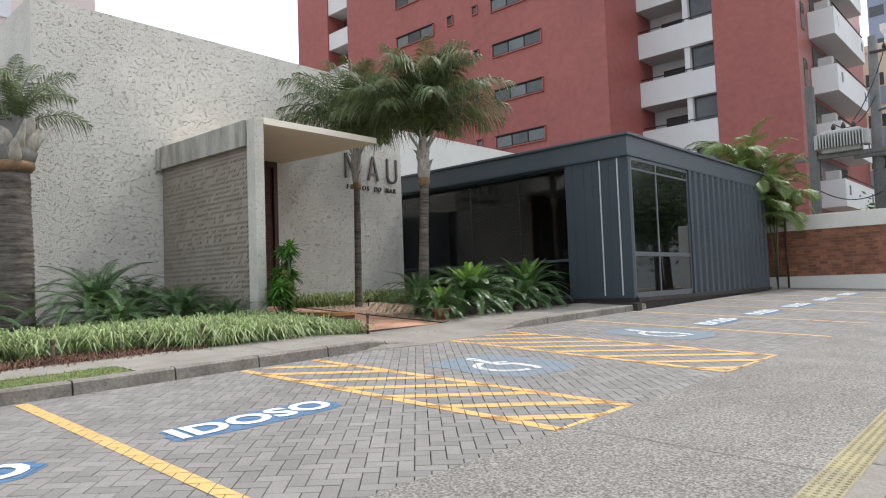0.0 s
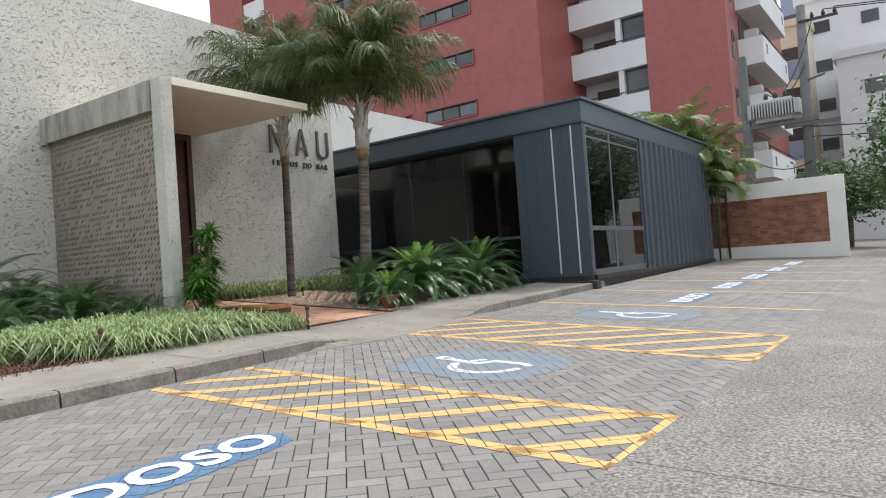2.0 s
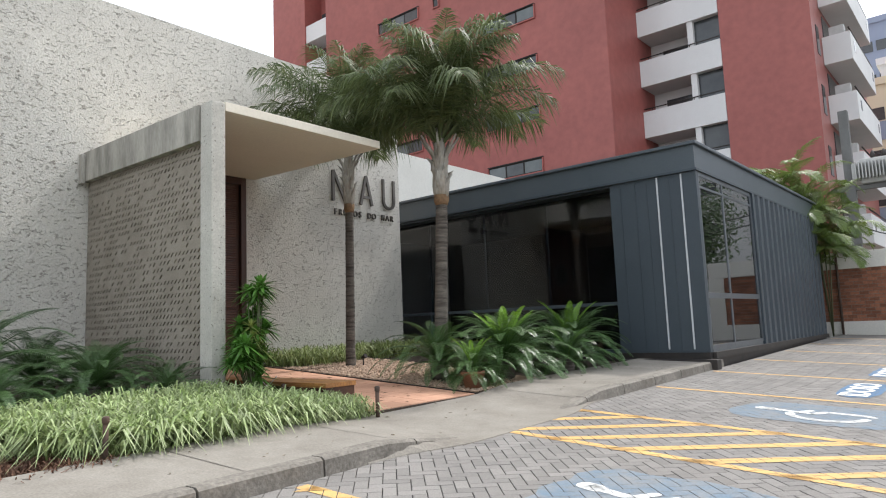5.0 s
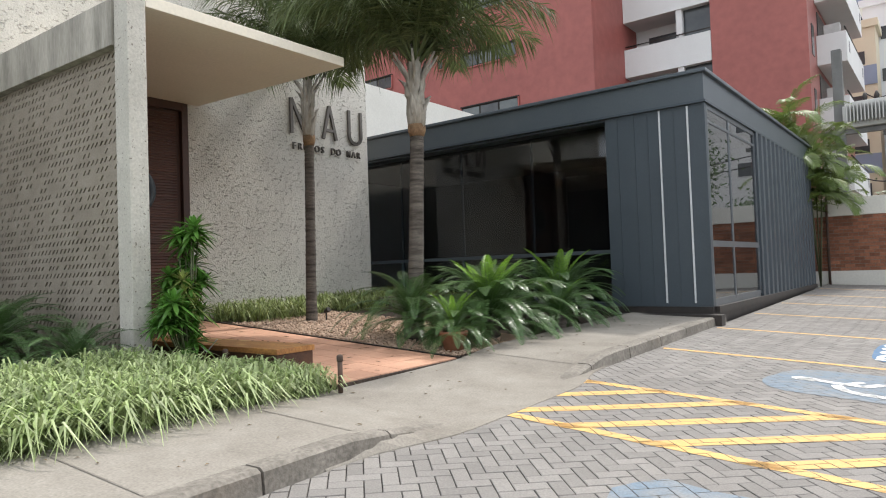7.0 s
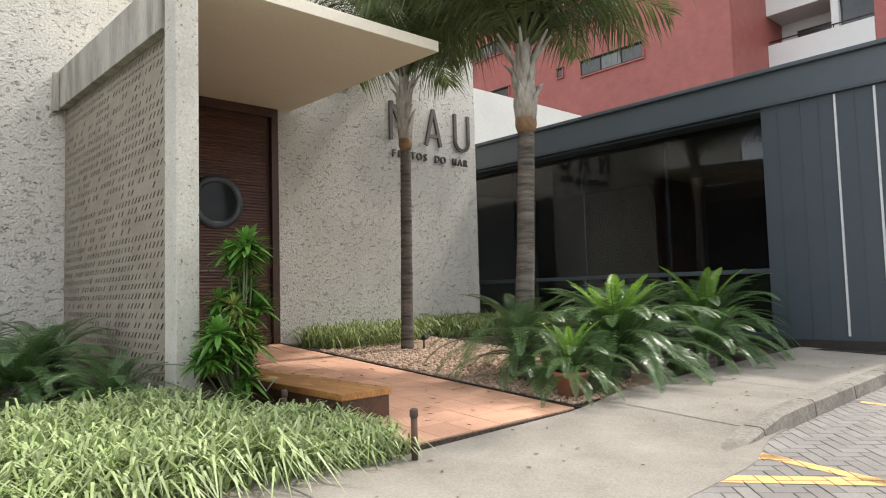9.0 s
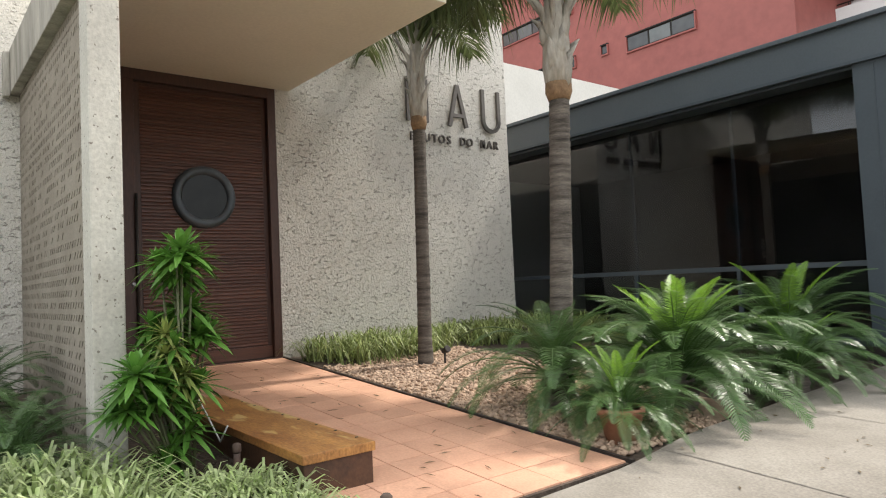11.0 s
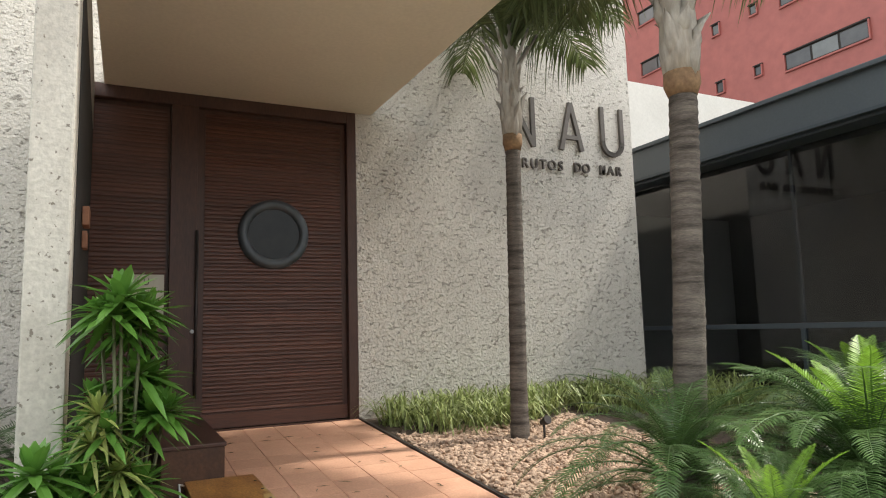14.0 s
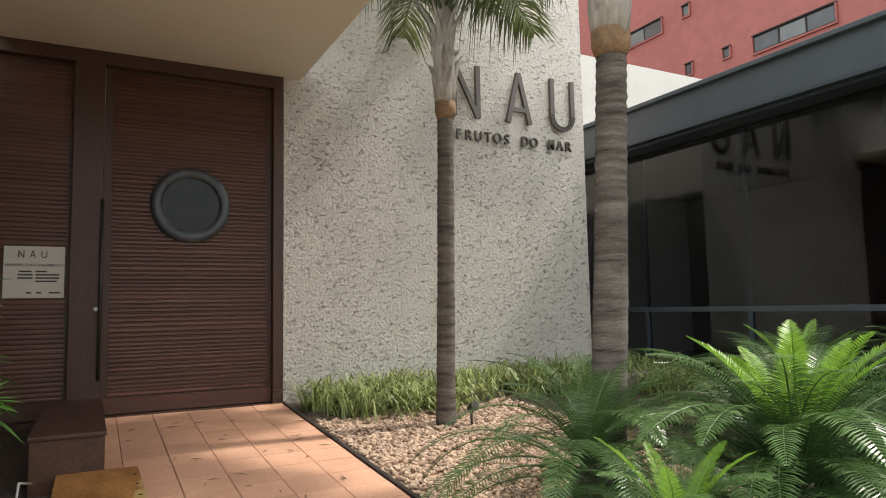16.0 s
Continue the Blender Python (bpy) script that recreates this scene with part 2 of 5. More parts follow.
M_BRICK = mat("wall_brick", (0.30, 0.13, 0.075), (0.20, 0.085, 0.05), 1.5, 0.9, 0.003, 30, fine=0.2, island=0.3)
M_POT = mat("clay_pot", (0.33, 0.16, 0.09), (0.24, 0.11, 0.065), 5, 0.85, 0.002, 40, fine=0.15)
M_POLE = mat("pole_concrete", (0.17, 0.17, 0.165), (0.12, 0.12, 0.115), 2, 0.9, fine=0.15)
M_TRAFO = mat("transformer_paint", (0.48, 0.48, 0.46), (0.38, 0.38, 0.36), 3, 0.5)
# distant blue, grey and yellow are paled: haze painted into the colour
M_HAZEBLUE = mat("hazed_blue", (0.27, 0.32, 0.42), (0.23, 0.28, 0.37), 0.2, 0.7)
M_HAZEGREY = mat("hazed_grey", (0.70, 0.71, 0.73), (0.63, 0.65, 0.68), 0.15, 0.8)
M_FARPINK = mat("far_pink", (0.72, 0.62, 0.60), (0.66, 0.56, 0.54), 0.2, 0.8)
M_HAZEYEL = mat("hazed_yellow", (0.68, 0.62, 0.46), (0.62, 0.56, 0.42), 0.2, 0.8)
M_CABLE = mat("black_cable", (0.03, 0.03, 0.03), rough=0.7)


# ---- building helpers ----
def part(name, bm, material, parent=None, label=""):
    """Links a bmesh as one mesh object, under a thing or a part."""
    me = bpy.data.meshes.new(name)
    bm.to_mesh(me)
    bm.free()
    me.materials.append(material)
    ob = new(name, me)
    if parent:
        ob.parent = parent
        ob.matrix_parent_inverse = Matrix.Translation(-parent.location)
    if label:
        ob["label"] = label
    return ob


def pyd(name, verts, faces, material, parent=None, label=""):
    me = bpy.data.meshes.new(name)
    me.from_pydata(verts, [], faces)
    me.materials.append(material)
    ob = new(name, me)
    if parent:
        ob.parent = parent
        ob.matrix_parent_inverse = Matrix.Translation(-parent.location)
    if label:
        ob["label"] = label
    return ob


def thing(name, at, label, category, group="", kind=""):
    ob = new(name)
    ob.location = at
    ob.empty_display_size = 0.1
    return tagged(ob, label, category, group, kind)


def box(bm, x0, x1, y0, y1, z0, z1, bevel=0.0):
    """Adds a box; returns bm."""
    r = bmesh.ops.create_cube(bm, size=1)
    for v in r["verts"]:
        v.co = Vector((x0 + (v.co.x + 0.5) * (x1 - x0), y0 + (v.co.y + 0.5) * (y1 - y0), z0 + (v.co.z + 0.5) * (z1 - z0)))
    if bevel:
        edges = {e for v in r["verts"] for e in v.link_edges}
        bmesh.ops.bevel(bm, geom=list(edges), offset=bevel, segments=2, affect="EDGES", profile=0.6)
    return bm


def bx(*a, bevel=0.0):
    return box(bmesh.new(), *a, bevel=bevel)


def tube(bm, points, radii, seg=10, cap=True):
    """A round bar along points."""
    rings = []
    for i, p in enumerate(points):
        a, b = points[max(i - 1, 0)], points[min(i + 1, len(points) - 1)]
        d = (Vector(b) - Vector(a)).normalized()
        u = d.orthogonal().normalized() if abs(d.z) < 0.9 else Vector((1, 0, 0)).cross(d).normalized()
        w = d.cross(u)
        rings.append([bm.verts.new(Vector(p) + radii[i] * (math.cos(k * math.tau / seg) * u + math.sin(k * math.tau / seg) * w)) for k in range(seg)])
    for r0, r1 in zip(rings, rings[1:]):
        for k in range(seg):
            f = bm.faces.new((r0[k], r0[(k + 1) % seg], r1[(k + 1) % seg], r1[k]))
            f.smooth = True
    if cap:
        bm.faces.new(rings[0][::-1])
        bm.faces.new(rings[-1])
    return bm


def rod(points, radius, seg=8):
    return tube(bmesh.new(), points, [radius] * len(points), seg)


def sheet(name, xs, ys, zf, material, thick=0.0, parent=None, label=""):
    """A ground sheet over a grid, with skirts down by thick."""
    v, f = [], []
    ny = len(ys)
    for x in xs:
        for y in ys:
            v.append((x, y, zf(x, y)))
    for i in range(len(xs) - 1):
        for j in range(ny - 1):
            f.append((i * ny + j, (i + 1) * ny + j, (i + 1) * ny + j + 1, i * ny + j + 1))
    if thick:
        rim = [i * ny for i in range(len(xs))] + [(len(xs) - 1) * ny + j for j in range(1, ny)] + [i * ny + ny - 1 for i in range(len(xs) - 2, -1, -1)] + [j for j in range(ny - 2, 0, -1)]
        base = len(v)
        v += [(v[k][0], v[k][1], v[k][2] - thick) for k in rim]
        for k in range(len(rim)):
            q = (k + 1) % len(rim)
            f.append((rim[k], base + k, base + q, rim[q]))
    return pyd(name, v, f, material, parent, label)


def span(a, b, step):
    n = max(1, round((b - a) / step))
    return [a + (b - a) * i / n for i in range(n + 1)]


def smooth(a, b, x):
    t = min(1, max(0, (x - a) / (b - a)))
    return t * t * (3 - 2 * t)


# ---- levels: the car park falls gently towards the street ----
def road_z(x, y):
    x, y = min(max(x, -20), 12), min(max(y, -15), 45)
    return -0.075 - 0.037 * x + 0.017 * y


def walk_z(x, y):
    dip = smooth(6.8, 8.0, y) * (1 - smooth(9.7, 10.7, y))
    low = 0.008 + 0.045 * smooth(-7.7, -9.1, x)
    return road_z(x, y) + 0.125 * (1 - dip) + low * dip


def path_z(x):
    return 0.485 + (-9.15 - x) * 0.0645


def garden_z(x, y):
    return path_z(x) + 0.017 * (y - 9) - 0.012


# ---- ground ----
tagged(sheet("ground", [-400, -150, -60] + span(-20, 12, 4) + [60, 150, 400], [-400, -120, -50] + span(-15, 45, 4) + [90, 160, 400], lambda x, y: road_z(x, y) - 0.09, M_LANE), "grey worn ground around the building", "ground", kind="structure")
def edge_x(y):
    return -3.36 + 0.03 * (min(max(y, 2), 20) - 4.5)


def slab(x0, x1, y0, y1, up, material, name, thick=0.0):
    """A strip of the driveway whose inner side follows the slanting paving edge; x0 and x1 run 0 to 1 across it."""
    ob = sheet(name, span(x0, x1, 0.34), span(y0, y1, 1), lambda x, y: 0.0, material, thick)
    for q in ob.data.vertices:
        q.co.x = edge_x(q.co.y) + q.co.x * (-1.74 - edge_x(q.co.y))
        q.co.z += road_z(q.co.x, q.co.y) + up
    return ob


tagged(slab(0, 1, -6, 40, 0.004, M_LANE, "road", 0.1), "worn exposed-aggregate concrete driveway strip", "road", kind="structure")
tagged(sheet("pavement_street", span(-1.34, 9, 1.2), span(-12, 40, 2), lambda x, y: road_z(x, y) + 0.09, M_WALK, 0.2), "plain concrete pavement by the street", "pavement", kind="structure")
tagged(sheet("pavement_bed", span(-7.72, -2.75, 0.55), span(-6, 26.2, 1), lambda x, y: road_z(x, y) - 0.014, M_BED, 0.05), "dark sand bed between parking pavers", "pavement", kind="structure")
walkway = tagged(sheet("pavement_walk", span(-9.12, -7.86, 0.18), span(3.8, 14.9, 0.2), walk_z, M_WALK, 0.15), "smooth grey concrete walk with a dropped kerb", "pavement", kind="structure")
tagged(sheet("pavement_walk_far", span(-9.12, -8.42, 0.35), span(-6, 3.8, 0.5), walk_z, M_WALK, 0.15), "grey concrete walk beside the flower bed", "pavement", kind="structure")
tagged(sheet("ground_lawn", span(-8.42, -7.86, 0.28), span(-6, 3.8, 0.5), lambda x, y: walk_z(x, y) - 0.01, M_LAWN, 0.15), "thin strip of patchy green lawn", "lawn", kind="structure")
tagged(sheet("ground_bed", span(-14.5, -9.12, 0.4), span(-6, 8.1, 0.4), lambda x, y: garden_z(x, y) - 0.02, M_SOIL, 0.25), "dark soil of the front flower bed", "soil", kind="structure")
tagged(sheet("ground_garden", span(-14.5, -9.12, 0.4), span(9.96, 14.85, 0.4), lambda x, y: garden_z(x, y) - 0.02, M_SOIL, 0.25), "dark soil of the entrance garden", "soil", kind="structure")

for y in span(-4, 38, 3.0):
    tagged(slab(0.01, 0.99, y - 0.004, y + 0.004, 0.0065, M_KERB, "trim_slab_joint"), "dark joint between driveway slabs", "joint", kind="structure")
for y in (5.6, 7.0, 10.2, 11.7, 13.2):
    tagged(sheet("trim_walk_joint", span(-9.1, -7.87, 0.17), [y - 0.006, y + 0.006], lambda x, y: walk_z(x, y) + 0.004, M_KERB), "thin joint across the concrete walk", "joint", kind="structure")
kerb = thing("kerb", (-7.78, 4, 0.3), "weathered grey concrete kerb with open joints", "kerb", kind="structure")
for y0 in span(-6, 15.3, 1.0)[:-1]:
    bm = bmesh.new()
    ys = span(y0 + 0.002, y0 + 0.998, 0.33)
    prof = []
    for y in ys:
        z = walk_z(-7.8, y) + 0.006 - 0.014 * smooth(6.9, 7.4, y) * (1 - smooth(9.5, 10.1, y))
        prof.append([bm.verts.new(p) for p in ((-7.86, y, z), (-7.735, y, z), (-7.705, y, z - 0.02), (-7.69, y, road_z(-7.7, y) - 0.05), (-7.86, y, road_z(-7.7, y) - 0.05))])
    for a, b in zip(prof, prof[1:]):
        for k in range(5):
            bm.faces.new((a[k], b[k], b[(k + 1) % 5], a[(k + 1) % 5]))
    bm.faces.new(prof[0])
    bm.faces.new(prof[-1][::-1])
    part("kerbstone", bm, M_KERB, kerb)
kerb2 = thing("kerb_street", (-1.4, 4, 0.2), "pale concrete kerb beside the tactile strip", "kerb", kind="structure")
for y0 in span(-6, 26, 1.0)[:-1]:
    z = road_z(-1.4, y0 + 0.5)
    bm = bx(-1.5, -1.345, y0 + 0.005, y0 + 0.995, z - 0.1, z + 0.1, bevel=0.02)
    for v in bm.verts:
        v.co.z += 0.017 * (v.co.y - y0 - 0.5)
    part("kerbstone", bm, M_WALK, kerb2)
tact = thing("pavement_tactile", (-1.62, 4, 0.2), "faded yellow tactile tiles with raised domes", "pavement", kind="structure")
bm = bx(-0.117, 0.117, -0.122, 0.122, -0.03, 0.004)
for i in range(5):
    for j in range(5):
        r = bmesh.ops.create_cone(bm, cap_ends=True, segments=6, radius1=0.014, radius2=0.009, depth=0.006)
        for v in r["verts"]:
            v.co += Vector((-0.09 + i * 0.045, -0.096 + j * 0.048, 0.007))
for v in bm.verts:
    v.co.z += -0.037 * v.co.x + 0.017 * v.co.y
first = part("tactile_tile", bm, M_TACTILE, tact)
tile_mesh = first.data
first.location = (-1.62, 0.13, road_z(-1.62, 0.13) + 0.006)
for k in range(1, 60):
    o = new("tactile_tile", tile_mesh)
    o.parent = tact
    o.matrix_parent_inverse = Matrix.Translation(-tact.location)
    y = 0.13 + k * 0.25
    o.location = (-1.62, y, road_z(-1.62, y) + 0.006)


# concrete flared over the dropped kerb
v, f = [], []
for y in span(6.6, 10.6, 0.2):
    x1 = -7.69 + 0.2 * smooth(6.8, 7.8, y) * (1 - smooth(9.4, 10.4, y))
    n = len(v)
    v += [(-7.87, y, walk_z(-7.87, y) + 0.003), (-7.76, y, max(walk_z(-7.8, y) - 0.02, road_z(-7.7, y) + 0.013)), (x1, y, road_z(x1, y) + 0.007), (x1 + 0.01, y, road_z(x1, y) - 0.02)]
    if n:
        f += [(n - 4 + q, n + q, n + q + 1, n - 3 + q) for q in range(3)]
tagged(pyd("pavement_ramp", v, f, M_WALK), "smooth concrete flare of the dropped kerb", "pavement", kind="structure")


# ---- parking marks ----
def clip(poly, x0, x1, y0, y1):
    """A convex polygon cut to a rectangle."""
    for ax, lim, sign in ((0, x0, 1), (0, x1, -1), (1, y0, 1), (1, y1, -1)):
        out = []
        for i, p in enumerate(poly):
            q = poly[(i + 1) % len(poly)]
            a, b = sign * (p[ax] - lim), sign * (q[ax] - lim)
            if a >= 0:
                out.append(p)
            if a * b < 0:
                t = a / (a - b)
                out.append((p[0] + t * (q[0] - p[0]), p[1] + t * (q[1] - p[1])))
        poly = out
        if len(poly) < 3:
            return []
    return poly


def clip_by(poly, other):
    """A convex polygon cut to another (counter-clockwise) convex polygon."""
    for i, a in enumerate(other):
        b = other[(i + 1) % len(other)]
        side = lambda p: (b[0] - a[0]) * (p[1] - a[1]) - (b[1] - a[1]) * (p[0] - a[0])
        out = []
        for k, p in enumerate(poly):
            q = poly[(k + 1) % len(poly)]
            s, t = side(p), side(q)
            if s >= 0:
                out.append(p)
            if s * t < 0:
                w = s / (s - t)
                out.append((p[0] + w * (q[0] - p[0]), p[1] + w * (q[1] - p[1])))
        poly = out
        if len(poly) < 3:
            return []
    return poly


PX0, PX1, PY0, PY1 = -7.69, -2.8, -5.9, 26.2
C45 = math.sqrt(0.5)
BL, BW, JT = 0.2, 0.1, 0.0065


def turned(u, v):
    return (C45 * (u - v) - 5.5, C45 * (u + v) + 5.0)


bricks = []  # (centre, lying along u?, polygon in plan)
for i in range(-140, 260):
    for j in range(-160, 240):
        kind = (i - j) % 4
        if kind not in (0, 3):
            continue
        along = kind == 0
        a, c = i * BW, j * BW
        b, d = (a + BL, c + BW) if along else (a + BW, c + BL)
        cx, cy = turned((a + b) / 2, (c + d) / 2)
        if cx < PX0 - 0.12 or cx > PX1 + 0.12 or cy < PY0 or cy > PY1:
            continue
        g = JT / 2
        bricks.append((cx, cy, along, [turned(p, q) for p, q in ((a + g, c + g), (b - g, c + g), (b - g, d - g), (a + g, d - g))]))


def lines_y(y, w=0.11, x0=-7.62, x1=-3.26):
    return [(x0, y - w / 2), (x1, y - w / 2), (x1, y + w / 2), (x0, y + w / 2)]


def hatch(y0, y1, x0=-7.55, x1=-3.25, pitch=0.66, w=0.135):
    polys = [lines_y(y0 + 0.06), lines_y(y1 - 0.06), [(x1 - w, y0), (x1, y0), (x1, y1), (x1 - w, y1)]]
    x = x0 - (y1 - y0)
    while x < x1:
        s = w * 1.414
        p = [(x, y0), (x + s, y0), (x + s + (y1 - y0), y1), (x + (y1 - y0), y1)]
        p = clip(p, x0, x1, y0, y1)
        if p:
            polys.append(p)
        x += pitch
    return polys


def blob(cx, cy, rx, ry, seed):
    """A patch with a wavering edge, as a fan of triangles."""
    rnd = random.Random(seed)
    rim = []
    for k in range(28):
        a = k * math.tau / 28
        m = max(abs(math.cos(a)), abs(math.sin(a))) ** 0.6
        r = (1 + rnd.uniform(-0.06, 0.06)) / m
        rim.append((cx + rx * r * math.cos(a), cy + ry * r * math.sin(a)))
    return [[(cx, cy), rim[k], rim[(k + 1) % 28]] for k in range(28)]


def lie(x, y):
    """The marks beyond the first bays lie slightly askew to the paving."""
    k = smooth(5.9, 8.2, y)
    return (x + 0.03 * (min(y, 20) - 5.4) * smooth(-7.7, -4.0, x) * k, y + 0.095 * k * (-5.4 - x))


def paint(name, polys, material, label, lift=0.003):
    """Paint laid on the pavers' faces alone, so that the joints stay open."""
    v, f = [], []
    for poly in polys:
        poly = [lie(x, y) for x, y in poly]
        ax0, ax1 = min(p[0] for p in poly), max(p[0] for p in poly)
        ay0, ay1 = min(p[1] for p in poly), max(p[1] for p in poly)
        for cx, cy, along, quad in bricks:
            if ax0 - 0.12 < cx < ax1 + 0.12 and ay0 - 0.12 < cy < ay1 + 0.12:
                q = clip_by(poly, quad)
                if q:
                    q = clip(q, PX0, PX1, PY0, PY1)
                if q:
                    n = len(v)
                    v += [(x, y, road_z(x, y) + lift) for x, y in q]
                    f.append(tuple(range(n, n + len(q))))
    return tagged(pyd(name, v, f, material), label, "road marking", kind="structure")


for y in (0.32, 2.67):
    paint("trim_parking_line", [lines_y(y)], M_YELLOW, "yellow painted line between parking bays")
for y in (11.9, 14.25, 16.65, 19.05, 21.5, 24.0):
    paint("trim_parking_line", [lines_y(y, 0.09)], M_YELLOW, "yellow painted line between far parking bays")
paint("trim_hatched_zone", hatch(4.83, 5.95), M_YELLOW, "yellow hatched access strip beside a disabled bay")
paint("trim_hatched_zone", hatch(8.06, 9.64), M_YELLOW, "second yellow hatched access strip by the ramp")


def stroke(points, w):
    """A bent stripe of paint: one quad a stretch with round joints."""
    out = []
    for (x0, y0), (x1, y1) in zip(points, points[1:]):
        d = Vector((x1 - x0, y1 - y0)).normalized()
        n = Vector((-d.y, d.x)) * w / 2
        out.append([(x0 - n.x, y0 - n.y), (x1 - n.x, y1 - n.y), (x1 + n.x, y1 + n.y), (x0 + n.x, y0 + n.y)])
    for x, y in points:
        out.append([(x + w / 2 * math.cos(k * math.tau / 10), y + w / 2 * math.sin(k * math.tau / 10)) for k in range(10)])
    for p in out:
        area = sum(p[i][0] * p[(i + 1) % len(p)][1] - p[(i + 1) % len(p)][0] * p[i][1] for i in range(len(p)))
        if area < 0:
            p.reverse()
    return out


def wheelchair(cx, cy):
    """The access symbol; its head, at (cx, cy), points towards the kerb."""
    def at(*pairs):
        return [(cx + a, cy + b) for a, b in pairs]
    ring = [(0.64 + 0.33 * math.cos(q), -0.14 + 0.30 * math.sin(q)) for q in [radians(g) for g in range(185, 375, 19)]]
    polys = stroke(at((0.0, 0.02), (0.09, 0.0)), 0.15)
    polys += stroke(at((0.08, 0.0), (0.5, -0.08)), 0.085)
    polys += stroke(at((0.36, -0.05), (0.45, 0.1)), 0.075)
    polys += stroke(at((0.5, -0.08), (0.6, 0.09), (0.93, 0.07), (1.0, 0.02)), 0.085)
    polys += stroke(at(*ring), 0.095)
    return polys


for cx, cy, seed in ((-6.02, 7.0, 1), (-6.0, 10.9, 2)):
    paint("trim_blue_patch", blob(cx + 0.55, cy - 0.05, 0.78, 0.64, seed), M_BLUEWORN, "worn blue paint patch under the access symbol", 0.003)
    paint("trim_wheelchair_symbol", wheelchair(cx, cy), M_PWHITE, "white wheelchair symbol painted on blue", 0.007)


def text_mesh(name, body, size, material, m, parent=None, extrude=0.0, label="", squash=1.0):
    """Words as a mesh, lying in the xy plane of m, centred."""
    cu = bpy.data.curves.new(name, "FONT")
    cu.body, cu.size, cu.align_x, cu.align_y, cu.extrude, cu.resolution_u = body, size, "CENTER", "CENTER", extrude, 3
    cu.offset = 0.032 * size if size > 0.3 else 0.004 * size
    tmp = bpy.data.objects.new(name, cu)
    scene.collection.objects.link(tmp)
    bpy.context.view_layer.update()
    me = bpy.data.meshes.new_from_object(tmp.evaluated_get(bpy.context.evaluated_depsgraph_get()))
    bpy.data.objects.remove(tmp)
    me.name = name
    me.transform(m @ Matrix.Diagonal((squash, 1, 1, 1)))
    me.materials.clear()
    me.materials.append(material)
    ob = new(name, me)
    if parent:
        ob.parent = parent
        ob.matrix_parent_inverse = Matrix.Translation(-parent.location)
    if label:
        ob["label"] = label
    return ob


SLOPE = Matrix(((1, 0, 0, 0), (0, 1, 0, 0), (-0.037, 0.017, 1, 0), (0, 0, 0, 1)))
for cy in (1.45, 3.72, 13.1, 15.5, 17.8, 20.25, 22.75):
    paint("trim_blue_patch", blob(-5.42, cy, 0.23, 0.76, int(cy * 10)), M_BLUE, "blue painted band behind a white word", 0.003)
    m = Matrix.Translation((lie(-5.42, cy)[0], cy, road_z(lie(-5.42, cy)[0], cy) + 0.008)) @ SLOPE @ Matrix.Rotation(radians(90), 4, "Z")
    tagged(text_mesh("trim_word", "IDOSO", 0.44, M_PWHITE, m, squash=1.02), "white painted word IDOSO on blue band", "road marking", kind="structure")
tagged(sheet("pavement_far", span(-9.2, -4.0, 1.3), [26.25, 26.35], lambda x, y: road_z(x, y), M_WALK), "thin concrete edge at the wall foot", "pavement", kind="structure")


# ---- restaurant front: textured wall, portal, door ----
wall = thing("wall_front", (-14.7, 9.4, 0.3), "rough off-white stuccoed wall with a tall flat top", "wall", kind="structure")
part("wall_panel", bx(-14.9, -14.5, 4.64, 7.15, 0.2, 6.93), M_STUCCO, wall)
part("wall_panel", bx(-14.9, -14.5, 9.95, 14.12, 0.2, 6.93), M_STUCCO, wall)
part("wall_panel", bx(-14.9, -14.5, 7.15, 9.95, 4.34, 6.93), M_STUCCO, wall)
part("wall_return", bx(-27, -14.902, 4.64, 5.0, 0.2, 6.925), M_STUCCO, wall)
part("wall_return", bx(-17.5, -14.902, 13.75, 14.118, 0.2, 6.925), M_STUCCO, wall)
part("wall_back", bx(-27.3, -27.0, 4.64, 30, 0.2, 6.9), M_WHITE, wall)
part("roof", bx(-27, -14.9, 5.0, 13.75, 6.5, 6.7), M_WHITE, wall)
side = thing("wall_side", (-17.45, 22, 0.3), "plain cream rendered wall behind the pavilion", "wall", kind="structure")
part("wall_panel", bx(-17.6, -17.3, 14.12, 30, 0.2, 6.68), M_WHITE, side)

portal = thing("entrance_portal", (-12.8, 8.6, 0.6), "concrete entrance portal with thin flat canopy", "portal")
part("post", bx(-11.18, -10.92, 7.13, 7.32, 0.35, 4.275, bevel=0.012), M_CONCRETE, portal)
part("lintel", bx(-14.495, -11.182, 7.18, 7.40, 3.84, 4.308, bevel=0.01), M_LINTEL, portal, "lintel streaked with dark rain stains")
part("lintel_end", bx(-14.495, -14.38, 7.12, 7.178, 3.80, 4.27, bevel=0.01), M_LINTEL, portal)
part("canopy_slab", bx(-14.495, -10.92, 7.322, 10.14, 4.18, 4.30, bevel=0.008), M_SOFFIT, portal, "thin cream canopy slab")
